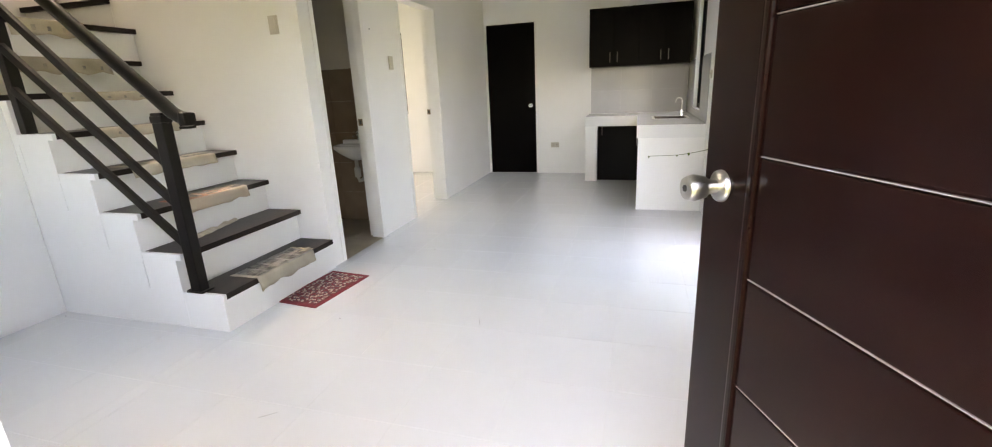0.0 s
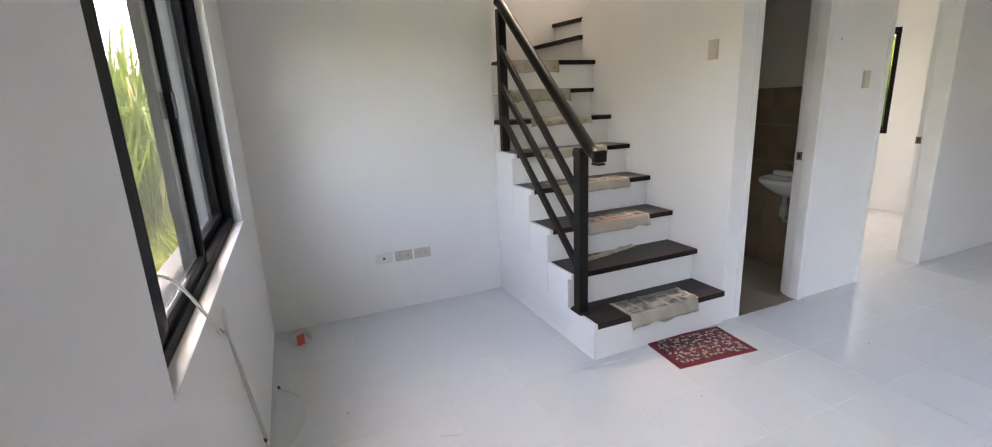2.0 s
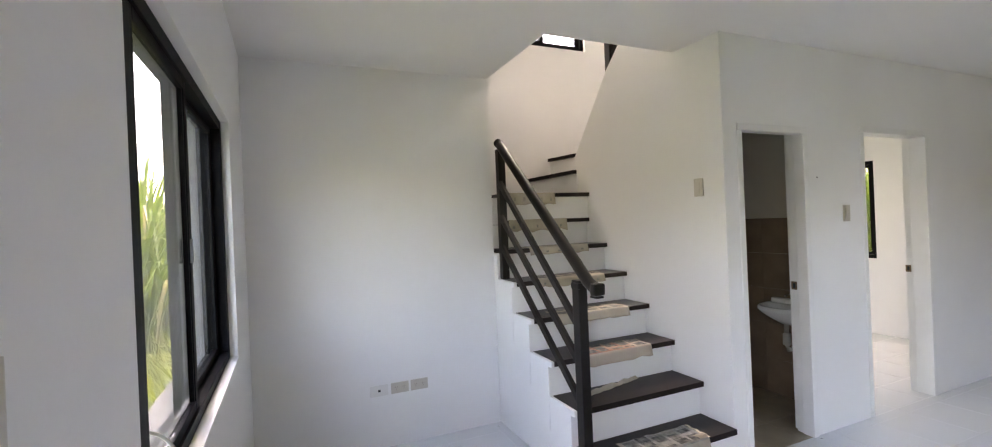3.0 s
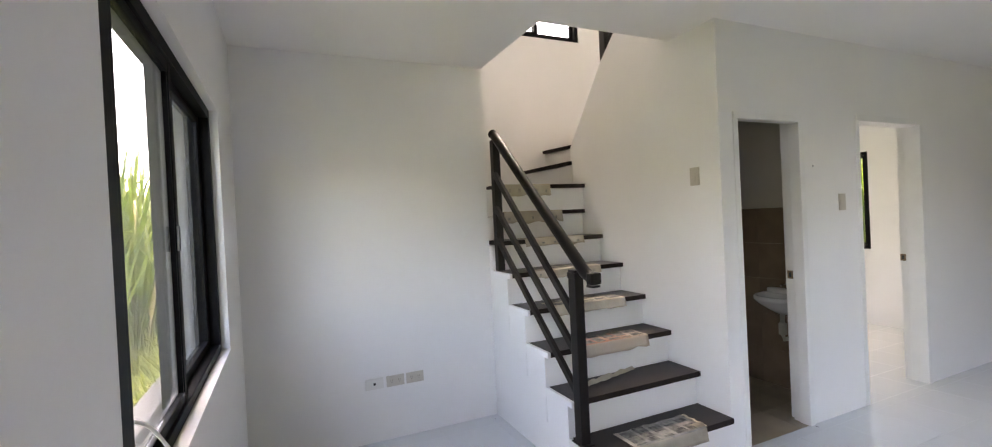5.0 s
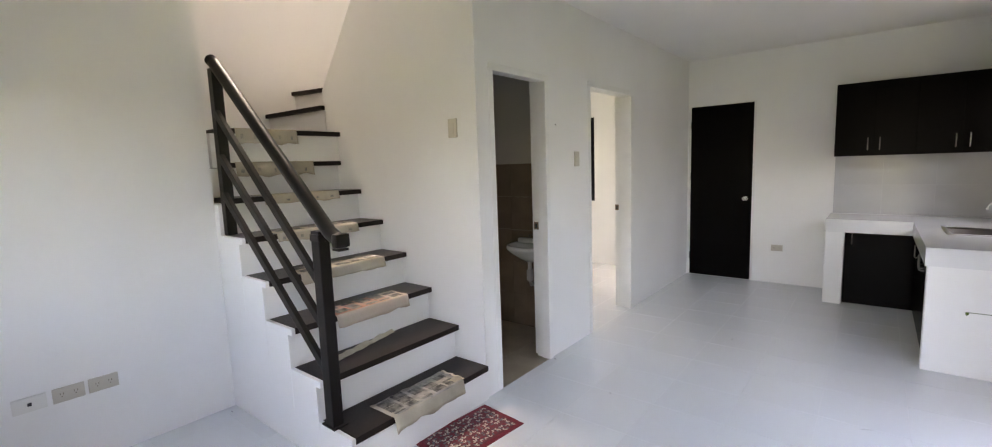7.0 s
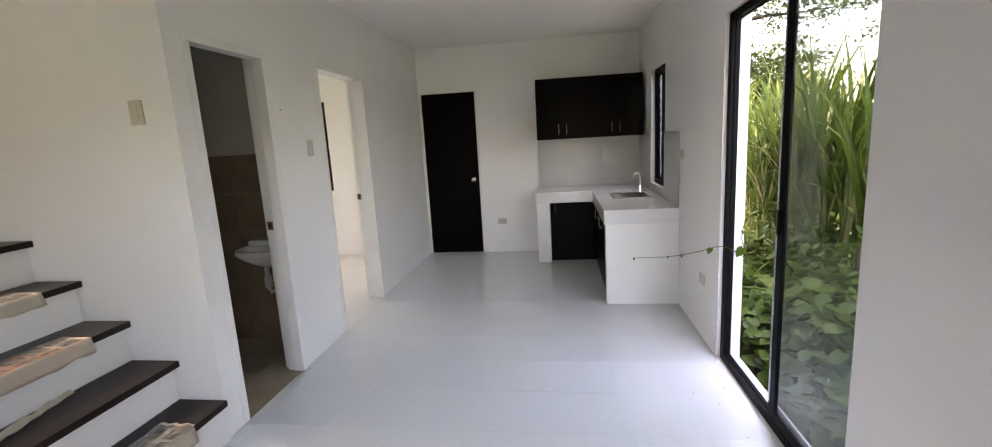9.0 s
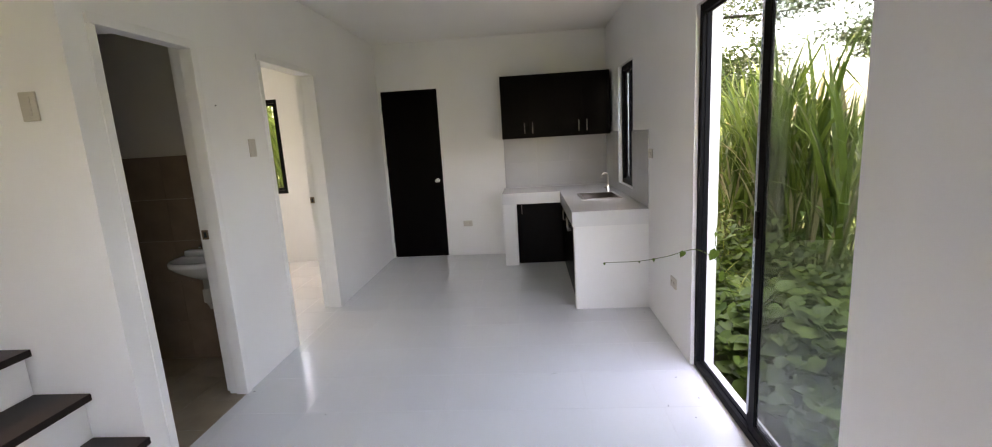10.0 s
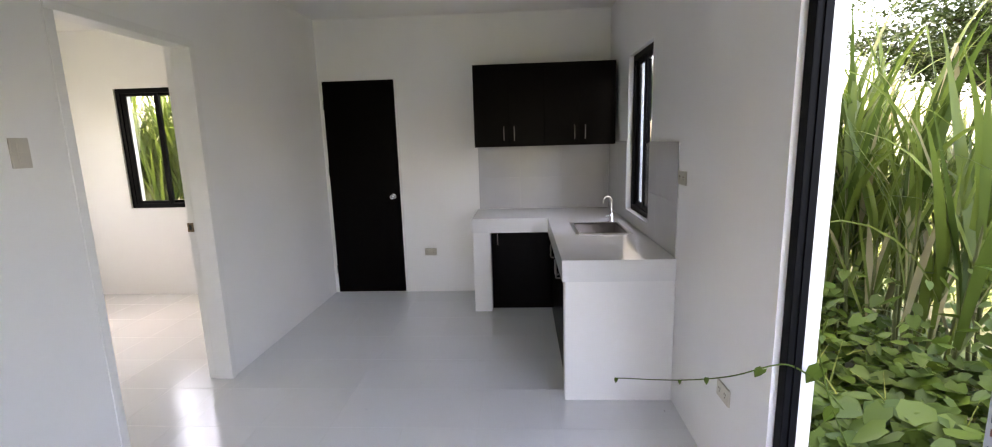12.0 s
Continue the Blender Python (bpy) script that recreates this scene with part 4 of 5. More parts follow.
for j in range(15):
    y = -0.86 + 0.52 * j / 14
    x = nose(3) - 0.032 + 0.10 * (1 - j / 14) + r9.uniform(-.006, .006)
    w = 0.028 * (1 - 0.5 * j / 14) + r9.uniform(0, .014)
    z = RISE * 2 + 0.010 + r9.uniform(0, 0.02)
    a.append((bm.verts.new((x, y, RISE * 2 + 0.001)), bm.verts.new((x, y, z))))
    b.append((bm.verts.new((x + w, y + 0.01, RISE * 2 + 0.001)), bm.verts.new((x + w, y + 0.01, RISE * 2 + 0.004))))
for j in range(14):
    for p0, p1, q1, q0 in ((a[j][1], b[j][1], b[j + 1][1], a[j + 1][1]), (a[j][0], a[j][1], a[j + 1][1], a[j + 1][0]), (b[j][0], b[j][1], b[j + 1][1], b[j + 1][0])):
        bm.faces.new((p0, p1, q1, q0))
part("sheet", bm, PAPER, strip)


# ---------------------------------------------------------------- cable, carton, vine
def curve_pts(pts, n=8):
    """Smooth run through points."""
    p = [Vector(q) for q in pts]
    p = [2 * p[0] - p[1]] + p + [2 * p[-1] - p[-2]]
    out = []
    for i in range(1, len(p) - 2):
        for k in range(n):
            t = k / n
            out.append(0.5 * (2 * p[i] + (p[i + 1] - p[i - 1]) * t + (2 * p[i - 1] - 5 * p[i] + 4 * p[i + 1] - p[i + 2]) * t * t
                              + (3 * p[i] - p[i - 1] - 3 * p[i + 1] + p[i + 2]) * t ** 3))
    return out + [p[-2]]


cable = thing("cable", (0.10, FRONT + 0.03, 0.004), "white cable hanging from the window onto the floor", "cable")
run = [(0.78, FRONT - 0.06, 1.10), (0.755, FRONT - 0.034, 1.07), (0.725, FRONT - 0.006, 1.00), (0.649, FRONT + 0.014, 0.891), (0.575, FRONT + 0.016, 0.835), (0.525, FRONT + 0.018, 0.838), (0.508, FRONT + 0.018, 0.868),
       (0.53, FRONT + 0.02, 0.895), (0.556, FRONT + 0.022, 0.872), (0.542, FRONT + 0.022, 0.817), (0.392, FRONT + 0.016, 0.587), (0.24, FRONT + 0.013, 0.35), (0.122, FRONT + 0.012, 0.159), (0.10, FRONT + 0.014, 0.07), (0.14, FRONT + 0.03, 0.012), (0.26, FRONT + 0.05, 0.005), (0.42, FRONT + 0.06, 0.005)]
part("lead", tube(bmesh.new(), curve_pts(run), 0.0042, 8), CABLE, cable, smooth=True)
run2 = [(0.575, FRONT + 0.024, 0.833), (0.50, FRONT + 0.026, 0.735), (0.36, FRONT + 0.024, 0.52), (0.21, FRONT + 0.022, 0.29), (0.118, FRONT + 0.02, 0.150)]
part("lead", tube(bmesh.new(), curve_pts(run2), 0.0036, 8), CABLE, cable, smooth=True)
run3 = [(-0.72, FRONT + 0.075, 0.004), (-0.62, FRONT + 0.035, 0.004), (-0.533, FRONT + 0.035, 0.004), (-0.46, FRONT + 0.10, 0.004), (-0.386, FRONT + 0.141, 0.004), (-0.27, FRONT + 0.155, 0.004), (-0.169, FRONT + 0.149, 0.004), (-0.05, FRONT + 0.10, 0.004), (0.055, FRONT + 0.06, 0.004), (0.227, FRONT + 0.035, 0.004), (0.40, FRONT + 0.03, 0.004)]
part("lead", tube(bmesh.new(), curve_pts(run3), 0.0026, 8), CABLE, cable, smooth=True)
for p, q in (((0.625, FRONT + 0.0145, 0.872), (0.60, FRONT + 0.0155, 0.853)), ((0.128, FRONT + 0.012, 0.170), (0.118, FRONT + 0.012, 0.148)),
             ((-0.55, FRONT + 0.033, 0.006), (-0.527, FRONT + 0.038, 0.006)), ((0.03, FRONT + 0.068, 0.006), (0.06, FRONT + 0.058, 0.006))):
    part("tape_band", tube(bmesh.new(), [p, q], 0.0062, 8), BLACKTAPE, cable, "black tape band")

carton = thing("small_carton", (-1.05, -2.53, 0.0), "small orange and white open carton on the floor", "box")
cm = pose(-1.06, -2.535, 0.0, 0, 0, 28)
bm = bmesh.new()
for lo, hi in (((-0.035, -0.05, 0.0005), (0.035, 0.05, 0.0025)), ((-0.035, -0.05, 0.0025), (-0.0335, 0.05, 0.06)), ((-0.033, 0.0485, 0.0025), (0.035, 0.05, 0.06)), ((-0.033, -0.05, 0.0025), (0.035, -0.0485, 0.06))):
    box(bm, lo, hi, 0, cm)
part("tray", bm, SOCKET, carton)
part("sleeve", boxed((0.036, -0.05, 0.001), (0.038, 0.0, 0.075), 0, cm), ORANGE, carton, "orange printed flap")


def leaf(bm, m, w, l, fold=0.25, notch=0.12):
    """Heart-shaped leaf lying along y of m."""
    left = [(0, 0), (-0.30, -notch), (-0.5, 0.22), (-0.36, 0.62), (0, 1.0)]
    mid = [bm.verts.new(m @ Vector((0, y * l, 0))) for y in (0, 0.3, 0.65, 1.0)]
    for s in (-1, 1):
        e = [bm.verts.new(m @ Vector((s * abs(x) * w, y * l, abs(x) * fold * w))) for x, y in left[1:4]]
        bm.faces.new((mid[0], e[0], e[1], mid[1]) if s < 0 else (mid[0], mid[1], e[1], e[0]))
        bm.faces.new((mid[1], e[1], e[2], mid[2]) if s < 0 else (mid[1], mid[2], e[2], e[1]))
        bm.faces.new((mid[2], e[2], mid[3]) if s < 0 else (mid[2], mid[3], e[2]))


vine = thing("vine", (2.80, 0.97, 0.74), "thin green creeper stem growing in through the glass door", "vine")
VR = [(2.96, 0.90, 0.62), (2.90, 0.93, 0.69), (2.82, 0.942, 0.745), (2.74, 0.915, 0.765), (2.60, 0.90, 0.735), (2.45, 0.93, 0.705), (2.25, 0.968, 0.692)]
part("stem", tube(bmesh.new(), curve_pts(VR), [0.0035 - 0.002 * i / (8 * (len(VR) - 1)) for i in range(8 * (len(VR) - 1) + 1)], 7), VINE, vine, smooth=True)
part("tendril", tube(bmesh.new(), curve_pts([(2.80, 0.955, 0.76), (2.805, 0.95, 0.84), (2.80, 0.955, 0.92)]), 0.0022, 6), VINE, vine, smooth=True)
part("stem", tube(bmesh.new(), curve_pts([(2.90, 0.925, 0.93), (2.885, 0.93, 0.82), (2.90, 0.925, 0.74), (2.93, 0.91, 0.62), (2.99, 0.87, 0.45)]), 0.0026, 6), VINE, vine, smooth=True)
for x, y, z, w, az, dip in ((2.893, 0.925, 0.750, 0.058, 200, 30), (2.70, 0.905, 0.757, 0.036, 150, 65), (2.935, 0.905, 0.62, 0.05, 120, 40), (2.53, 0.914, 0.722, 0.018, 60, -30),
                            (2.45, 0.93, 0.705, 0.012, 80, -40), (2.25, 0.968, 0.692, 0.014, 90, -20), (2.89, 0.925, 0.86, 0.022, 130, -50)):
    bm = bmesh.new()
    leaf(bm, pose(x, y, z, -95 + dip * 0.4, az * 0.15, 10 - az * 0.1), w, w * 1.25)
    part("leaf", bm, VINE, vine)


litter = bmesh.new()
r3 = random.Random(44)
for x, y in ((2.62, 0.42), (2.68, 0.15), (2.58, -0.05), (2.70, 0.62), (2.66, 0.85), (2.49, 0.55), (2.71, -0.2), (-0.15, -2.35), (-0.95, -2.2), (0.35, -2.3), (0.55, -0.75), (0.62, 0.52), (1.0, 1.9), (-1.22, -1.06), (0.03, 0.78), (2.70, 1.9)):
    m = pose(x + r3.uniform(-.02, .02), y + r3.uniform(-.02, .02), 0.0012, 0, 0, r3.uniform(0, 180))
    box(litter, (-r3.uniform(0.003, 0.011), -0.0015, -0.001), (r3.uniform(0.003, 0.009), 0.0015, 0.001), 0, m)
for x, y, a, l in ((0.25, -1.95, 70, 0.10), (0.75, -1.55, 40, 0.07), (1.35, -0.6, 110, 0.08), (1.9, 0.9, 25, 0.06), (0.9, 2.6, 80, 0.07)):
    box(litter, (-l / 2, -0.0004, -0.0003), (l / 2, 0.0004, 0.0003), 0, pose(x, y, 0.0014, 0, 0, a))
tagged(part("debris", litter, BARK), "tiny dark bits of dirt on the tiles", "debris", kind="stuff")
nail = tagged(part("nail", lathe(bmesh.new(), [(0, 0.006), (0.004, 0.005), (0.004, 0.0)], Matrix.Translation((0.0, 0.885, 1.76)) @ Matrix.Rotation(math.pi / 2, 4, 'Y'), 10), DARKHOLE), "small dark nail head in the white wall", "nail")


# ---------------------------------------------------------------- outside
bm = bmesh.new()
bmesh.ops.create_grid(bm, x_segments=40, y_segments=40, size=400, matrix=pose(0, 0, -0.13))
tagged(part("ground", bm, SOIL), "weedy earth around the house", "ground", kind="structure")


def strips(name, blades, mat, label, category):
    """Many tapering blades in one mesh: each is root, heading, length, width, lift and droop."""
    vs, fs = [], []
    for (x, y, z), az, length, width, lift, droop in blades:
        n = 7
        px, pz, ang = 0.0, 0.0, lift
        ca, sa = math.cos(az), math.sin(az)
        base = len(vs)
        for i in range(n + 1):
            t = i / n
            w = width * (0.55 + 0.9 * t if t < 0.35 else (1 - t) / 0.65) * 0.5 + 0.0006
            vs.append((x + ca * px - sa * w, y + sa * px + ca * w, z + pz + 0.2 * w))
            vs.append((x + ca * px, y + sa * px, z + pz - 0.35 * w))
            vs.append((x + ca * px + sa * w, y + sa * px - ca * w, z + pz + 0.2 * w))
            px += math.cos(ang) * length / n
            pz += math.sin(ang) * length / n
            if droop < 0:          # stiff blade whose tip has snapped over
                ang += droop if i == 4 else -0.05
            else:
                ang -= droop * (0.4 + 1.2 * t) / n
        for i in range(n):
            a = base + 3 * i
            fs.append((a, a + 1, a + 4, a + 3))
            fs.append((a + 1, a + 2, a + 5, a + 4))
    me = bpy.data.meshes.new(name)
    me.from_pydata(vs, [], fs)
    me.materials.append(mat)
    for p in me.polygons:
        p.use_smooth = True
    return tagged(new(name, me), label, category, kind="stuff")


def bend(r):
    """Most blades stand stiff, some arch, a few are snapped over."""
    q = r.random()
    return r.uniform(0.05, 0.75) if q < 0.58 else (r.uniform(0.9, 2.6) if q < 0.86 else r.uniform(-2.6, -1.6))


def cane(name, spots, height, seed, label, bound=(0, 1, -99), width=(0.028, 0.062), mat=CANE):
    """Tall cane grass: stalks with arching blades, some of them dry."""
    r = random.Random(seed)
    green, dry, stems = [], [], bmesh.new()
    for x, y in spots:
        size = r.uniform(0.72, 1.15)
        h = height * size * r.uniform(0.45, 0.68)
        lx, ly = r.uniform(-.22, .22), r.uniform(-.22, .22)
        tube(stems, [(x, y, -0.13), (x + lx * 0.4, y + ly * 0.4, h * 0.5), (x + lx, y + ly, h)], [0.012, 0.011, 0.006], 5, False)
        for k in range(r.randint(8, 11)):
            t = r.uniform(0.12, 1.0) ** 0.7
            p = (x + lx * t, y + ly * t, h * t)
            b = (p, r.uniform(0, 6.283), height * size * r.uniform(0.36, 0.66), r.uniform(*width), r.uniform(1.16, 1.54), bend(r))
            i, s, lim = bound          # blades that would reach the house lean the other way
            step = (math.cos(b[1]), math.sin(b[1]))[i] * b[2] * 0.85
            if s * (p[i] + step) < s * lim:
                b = (b[0], (math.pi - b[1]) if i == 0 else -b[1], *b[2:])
            (dry if r.random() < (0.34 if t < 0.4 else 0.07) else green).append(b)
    strips(name, green, mat, label, "tall grass")
    strips("dry_grass", dry, CANEDRY, "dry straw-coloured blades among the tall grass", "tall grass")
    tagged(part("cane_stalks", stems, STALK, smooth=True), "thin green cane stalks", "tall grass", kind="stuff")


r = random.Random(21)
right = [(4.15 + abs(r.gauss(0, 0.36)), r.uniform(1.7, 6.8)) for i in range(190)]
right = [(x, y) for x, y in right if y > 2.05 + 1.3 * (x - 4.35) or r.random() < 0.12] + [(4.25 + abs(r.gauss(0, 0.5)), r.uniform(-1.8, 1.7)) for i in range(18)]
cane("tall_grass", right, 1.95, 22, "tall green cane grass outside the glass door", (0, 1, 3.05), (0.030, 0.066))
field = [(r.uniform(6.6, 15.0), r.uniform(-3.0, 16.0)) for i in range(300)]
cane("meadow_grass", field, 0.72, 25, "low yellow-green grass across the field, sunlight in its colour", (0, 1, 3.05), (0.02, 0.045), MEADOW)
front = [(r.uniform(-9, -1.5), -3.9 - abs(r.gauss(0, 0.8))) for i in range(430)]
cane("tall_grass", front, 2.15, 23, "tall green cane grass outside the front window", (1, -1, -3.0))
rear = [(r.uniform(-8.0, 0.0), 6.2 + abs(r.gauss(0, 1.0))) for i in range(430)]
cane("tall_grass", rear, 2.65, 24, "tall green cane grass behind the bedroom window", (1, 1, 4.4))
low = [((r.uniform(3.2, 12), r.uniform(-4, 12), -0.13), r.uniform(0, 6.283), r.uniform(0.25, 0.8), r.uniform(0.010, 0.022), r.uniform(0.7, 1.45), r.uniform(0.3, 2.2)) for i in range(6500)]
low += [((r.uniform(-7.0, 0.8), -3.15 - 2.2 * r.random(), -0.13), r.uniform(0, 6.283), r.uniform(0.3, 0.9), r.uniform(0.012, 0.03), r.uniform(0.7, 1.45), r.uniform(0.3, 2.2)) for i in range(3000)]
low = [(p, -az if p[1] < -3.1 and math.sin(az) > 0 else az, *q) for p, az, *q in low]
strips("weeds", low, MEADOW, "low yellow-green weeds between the cane", "grass")

bm = bmesh.new()
for i in range(3900):
    x, y = 3.0 + 1.35 * r.random() ** 1.2, r.uniform(-1.6, 3.6)
    top = 0.12 + 0.42 * max(0, noise.noise(Vector((x * 1.3, y * 1.1, 4))) + 0.45) * min(1, (x - 2.93) * 2.2 + 0.25)
    z = -0.10 + top * r.random() ** 0.35
    w = r.uniform(0.05, 0.125)
    leaf(bm, pose(x, y, z, r.uniform(-50, 12), r.uniform(-25, 25), r.uniform(0, 360)), w, w * 1.2)
tagged(part("creeper", bm, VINE, smooth=True), "broad-leaved green creeper along the wall", "creeper", kind="stuff")
bm = bmesh.new()
for i in range(1700):
    x, y = r.uniform(3.7, 5.0), r.uniform(0.4, 5.0)
    z = 0.1 + 1.1 * r.random() ** 1.7 * (0.5 + max(0, noise.noise(Vector((x, y, 9)))))
    w = r.uniform(0.035, 0.08)
    leaf(bm, pose(x, y, z, r.uniform(-60, 10), r.uniform(-30, 30), r.uniform(0, 360)), w, w * 1.3)
tagged(part("climbing_creeper", bm, VINE, smooth=True), "creeper leaves climbing the cane", "creeper", kind="stuff")


def tree(at, height, spread, seed, label, rise=(0.02, 0.58), leaf_size=0.09, sprays=26, limb=1.0):
    """Trunk, limbs and a broken crown of small leaf sprays."""
    r = random.Random(seed)
    x, y = at
    t = thing("tree", (x, y, -0.13), label, "tree")
    bm = bmesh.new()
    fork = height * 0.38
    tube(bm, [(x, y, -0.13), (x + 0.1, y, fork * 0.5), (x, y + 0.1, fork)], [0.26, 0.2, 0.17], 9)
    tips = []
    for k in range(9):
        a = k * 2.4 + r.uniform(-.4, .4)
        ln = spread * r.uniform(0.55, 1.0)
        up = height * r.uniform(*rise)
        p = [(x, y, fork * 0.95), (x + ln * 0.35 * math.cos(a), y + ln * 0.35 * math.sin(a), fork + up * 0.5), (x + ln * 0.7 * math.cos(a + .2), y + ln * 0.7 * math.sin(a + .2), fork + up * 0.75),
             (x + ln * math.cos(a + .1), y + ln * math.sin(a + .1), fork + up * 0.85)]
        c = curve_pts(p, 4)
        tube(bm, c, [0.12 * limb * (1 - i / len(c)) + 0.012 for i in range(len(c))], 6)
        tips += c[4:]
    part("trunk", bm, BARK, t, smooth=True)
    vs, fs = [], []
    for p in tips:
        for q in range(12):
            cx, cy, cz = p.x + r.gauss(0, spread * 0.13), p.y + r.gauss(0, spread * 0.13), p.z + r.gauss(0.1, height * 0.05)
            for i in range(sprays):
                d = Vector((r.gauss(0, 0.24), r.gauss(0, 0.24), r.gauss(0, 0.10)))
                o = Vector((cx, cy, cz)) + d
                u, v = Vector((r.gauss(0, 1), r.gauss(0, 1), r.gauss(0, .6))).normalized(), Vector((r.gauss(0, 1), r.gauss(0, 1), r.gauss(0, .6))).normalized()
                s = leaf_size * r.uniform(0.65, 1.35)
                b = len(vs)
                vs += [o - u * s, o + v * s * 0.45, o + u * s, o - v * s * 0.45]
                fs.append((b, b + 1, b + 2, b + 3))
    me = bpy.data.meshes.new("crown")
    me.from_pydata([tuple(v) for v in vs], [], fs)
    me.materials.append(TREELEAF)
    c = new("crown", me)
    c.parent = t
    c.matrix_parent_inverse = t.matrix_basis.inverted()
    return t


tree((12.6, 9.6), 12.0, 7.5, 31, "spreading tree with dark limbs beyond the cane", (0.08, 0.28), 0.085, 40, 1.8)
tree((6.4, 17.5), 12.0, 8.5, 36, "spreading tree with fine foliage behind the cane", (0.06, 0.26), 0.085, 34, 0.8)
tree((12.5, 4.5), 4.2, 3.0, 32, "round dark green tree beyond the field")
tree((15.5, 13.5), 5.0, 4.2, 33, "dark green tree at the field edge")
tree((8.4, 19.0), 5.0, 4.6, 34, "dark green tree at the field edge")
tree((17.0, 2.0), 4.6, 3.6, 35, "dark green tree far across the field")


# ---------------------------------------------------------------- tiles
def tiled(parent, name, axis, at, u, v, du, dv, u_from, v_from, mat, gap=0.0005, thick=0.001, holes=(), tilt=0.0):
    """Lays tiles on a plane: one object a tile, alike tiles sharing a mesh; holes are spans left bare."""
    cache = {}
    cells = []
    lay = random.Random(77)
    i0, i1 = math.floor((u[0] - u_from) / du), math.ceil((u[1] - u_from) / du)
    j0, j1 = math.floor((v[0] - v_from) / dv), math.ceil((v[1] - v_from) / dv)
    for i in range(i0, i1):
        for j in range(j0, j1):
            a, b = max(u[0], u_from + i * du), min(u[1], u_from + (i + 1) * du)
            c, d = max(v[0], v_from + j * dv), min(v[1], v_from + (j + 1) * dv)
            todo = [(a, b, c, d)]
            for h in holes:
                nxt = []
                for a, b, c, d in todo:
                    if h[0] >= b or h[1] <= a or h[2] >= d or h[3] <= c:
                        nxt.append((a, b, c, d))
                        continue
                    nxt += [(a, max(a, h[0]), c, d), (min(b, h[1]), b, c, d), (max(a, h[0]), min(b, h[1]), c, max(c, h[2])), (max(a, h[0]), min(b, h[1]), min(d, h[3]), d)]
                todo = nxt
            cells += [q for q in todo if q[1] - q[0] > 0.012 and q[3] - q[2] > 0.012]
    for a, b, c, d in cells:
        w, h = round(b - a - 2 * gap, 4), round(d - c - 2 * gap, 4)
        if (w, h) not in cache:
            bm = bmesh.new()
            t, e = thick, 0.0005
            lo = [(-w / 2, -h / 2), (w / 2, -h / 2), (w / 2, h / 2), (-w / 2, h / 2)]
            ring = [[bm.verts.new((x, y, z)) for x, y in ((sx * k, sy * k2) for (sx, sy), k, k2 in [(p, 1, 1) for p in lo])] for z in (0.0, abs(t) - e)]
            top = [bm.verts.new((x - math.copysign(e, x), y - math.copysign(e, y), abs(t))) for x, y in lo]
            ring.append(top)
            for p, q in zip(ring, ring[1:]):
                for k in range(4):
                    bm.faces.new((p[k], p[(k + 1) % 4], q[(k + 1) % 4], q[k]))
            bm.faces.new(top)
            me = bpy.data.meshes.new(name)
            bm.to_mesh(me)
            bm.free()
            me.materials.append(mat)
            cache[w, h] = me
        ob = new(name, cache[w, h])
        cu, cv = (a + b) / 2, (c + d) / 2
        if axis == 2:
            ob.matrix_basis = pose(cu, cv, at, lay.gauss(0, tilt), lay.gauss(0, tilt))
        elif axis == 1:      # faces -y
            ob.matrix_basis = pose(cu, at, cv, 90, 0, 0)
        elif axis == 0 and thick < 0:   # faces -x
            ob.matrix_basis = Matrix(((0, 0, -1, at), (-1, 0, 0, cu), (0, 1, 0, cv), (0, 0, 0, 1)))
        else:                # faces +x
            ob.matrix_basis = Matrix(((0, 0, 1, at), (1, 0, 0, cu), (0, 1, 0, cv), (0, 0, 0, 1)))
        ob.parent = parent
        ob.matrix_parent_inverse = parent.matrix_basis.inverted()


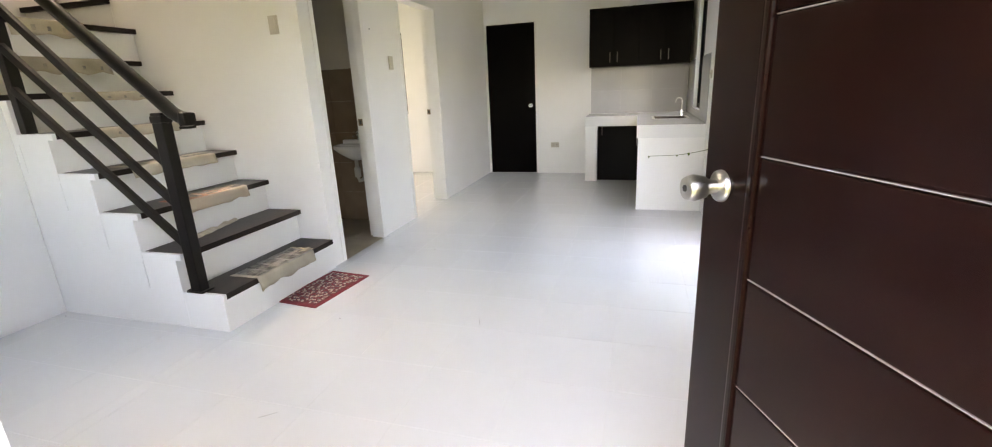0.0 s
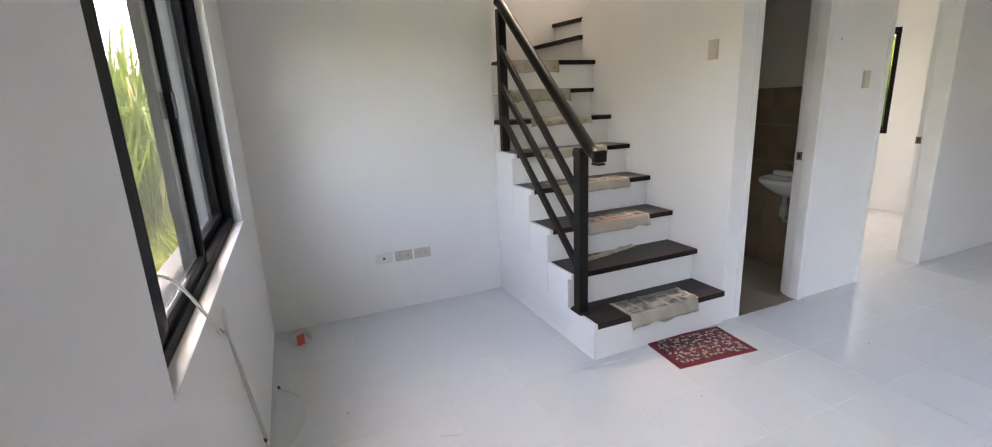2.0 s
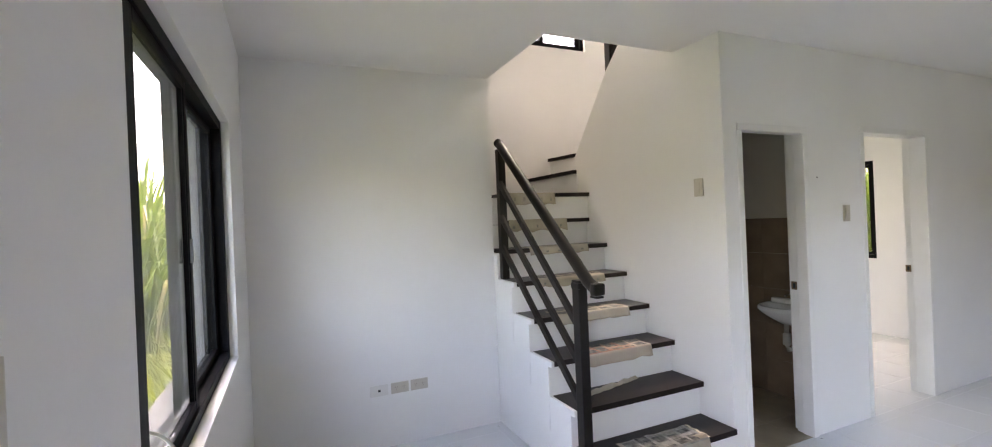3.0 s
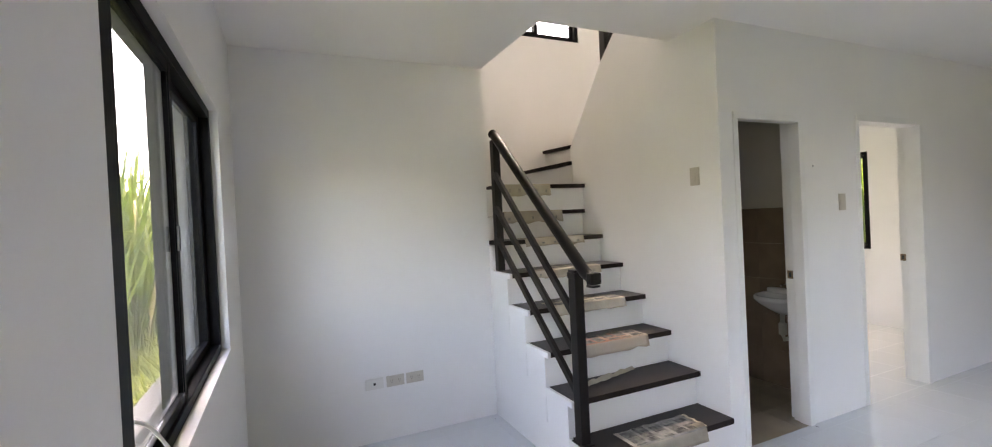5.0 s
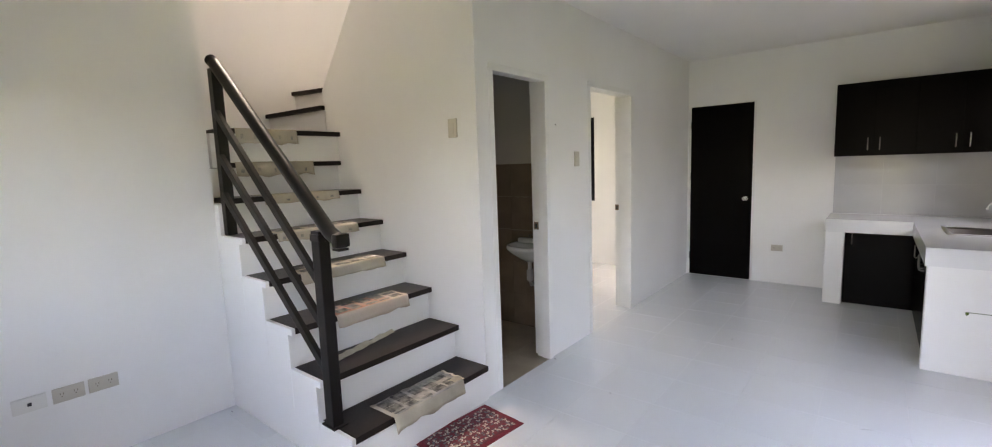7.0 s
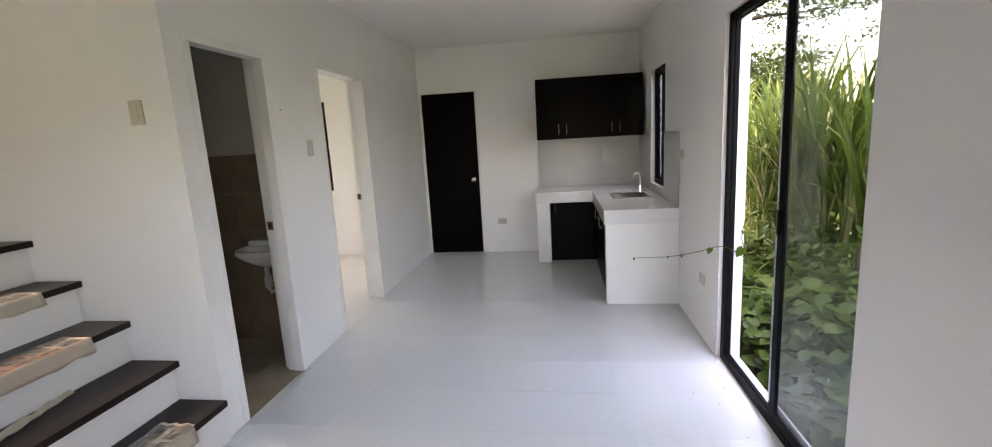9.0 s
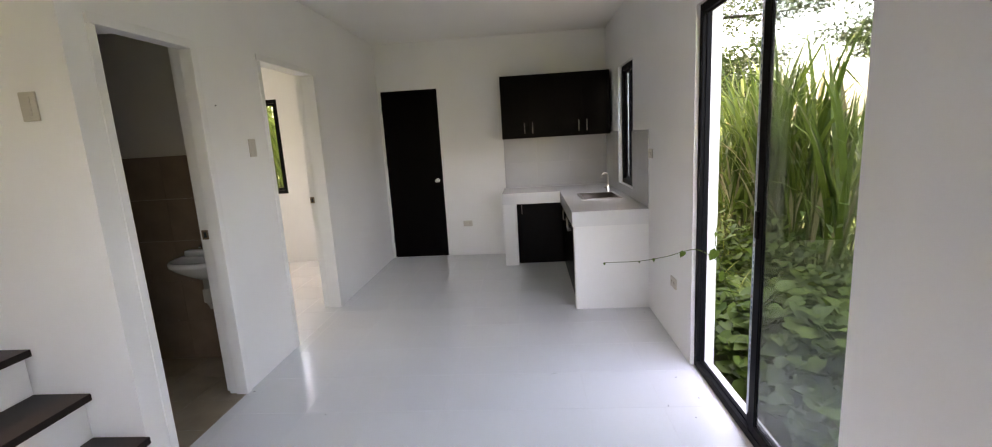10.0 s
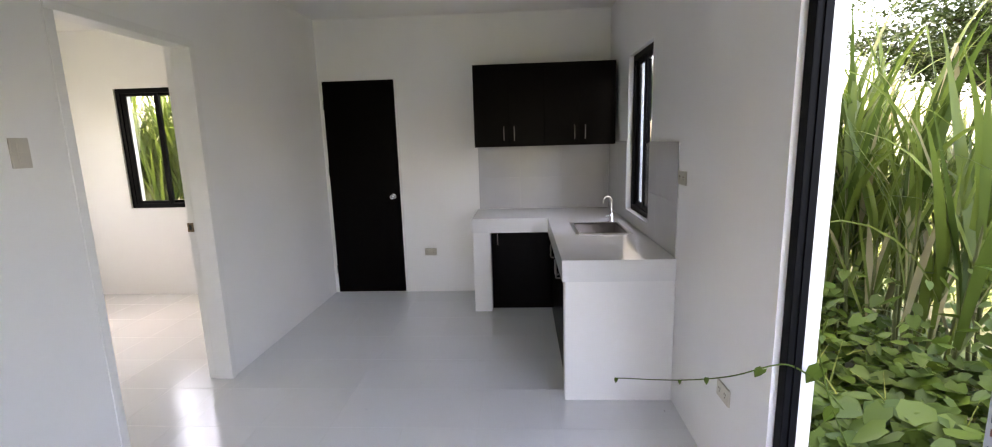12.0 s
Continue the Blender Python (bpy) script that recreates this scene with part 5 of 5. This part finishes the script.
Z0 = -0.0012
tiled(floor, "tile", 2, Z0, (0.0, RIGHT), (FRONT, BACK), 0.40, 0.40, 0.08, 0.12, TILE, 0.0009, 0.0022, (), 0.045)
tiled(floor, "tile", 2, Z0, (LEFT, 0.0), (FRONT, STAIR_SIDE), 0.40, 0.40, 0.08, 0.12, TILE, 0.0009, 0.0022, (), 0.045)
tiled(floor, "tile", 2, Z0, (-3.1, 0.0), (1.35, BACK), 0.40, 0.40, 0.08, 0.12, TILE, 0.003, 0.0022, (), 0.045)
tiled(floor, "bath_tile", 2, Z0, (-1.52, 0.0), (0.10, 1.27), 0.30, 0.30, 0.0, 0.07, BATHFLOOR, 0.0008, 0.0022)
bathwall = slab("wall_bath_lining", 1, 1.262, 1.268, (-1.52, -0.113), (0.0, 1.485), GROUT, (), "brown glazed bathroom wall tiles", "wall")
tiled(bathwall, "bath_tile", 1, 1.262, (-1.52, -0.113), (0.0, 1.485), 0.30, 0.297, -0.113, 0.0, BATHTILE, thick=0.003)
slab("wall_bath_plaster", 1, 1.2635, 1.268, (-1.52, -0.113), (1.486, 2.299), BATHTAUPE, (), "taupe bathroom wall above the tiles", "wall")
bathwall2 = slab("wall_bath_lining_west", 0, -1.522, -1.518, (0.10, 1.255), (0.0, 1.485), GROUT, (), "brown glazed bathroom wall tiles", "wall")
tiled(bathwall2, "bath_tile", 0, -1.518, (0.10, 1.255), (0.0, 1.485), 0.30, 0.297, 1.255, 0.0, BATHTILE, thick=0.003)
splash = slab("backsplash", 1, BACK - 0.005, BACK - 0.001, (1.52, RIGHT - 0.006), (TOP + 0.002, 1.47), GROUT, (), "grey glazed backsplash tiles over the counter", "backsplash")
tiled(splash, "tile", 1, BACK - 0.005, (1.52, RIGHT - 0.009), (TOP + 0.002, 1.47), 0.40, 0.304, 1.52, TOP, SPLASH, 0.0003, 0.003)
side = slab("backsplash_side", 0, RIGHT - 0.005, RIGHT - 0.001, (2.02, BACK - 0.009), (TOP + 0.002, 1.47), GROUT, ((KWIN[0], KWIN[1], KWIN[2], 1.47),), "grey glazed backsplash tiles beside the window", "backsplash")
tiled(side, "tile", 0, RIGHT - 0.005, (2.02, BACK - 0.009), (TOP + 0.002, 1.47), 0.40, 0.304, 2.02, TOP, SPLASH, 0.0003, -0.003, ((KWIN[0], KWIN[1], KWIN[2], 1.47),))
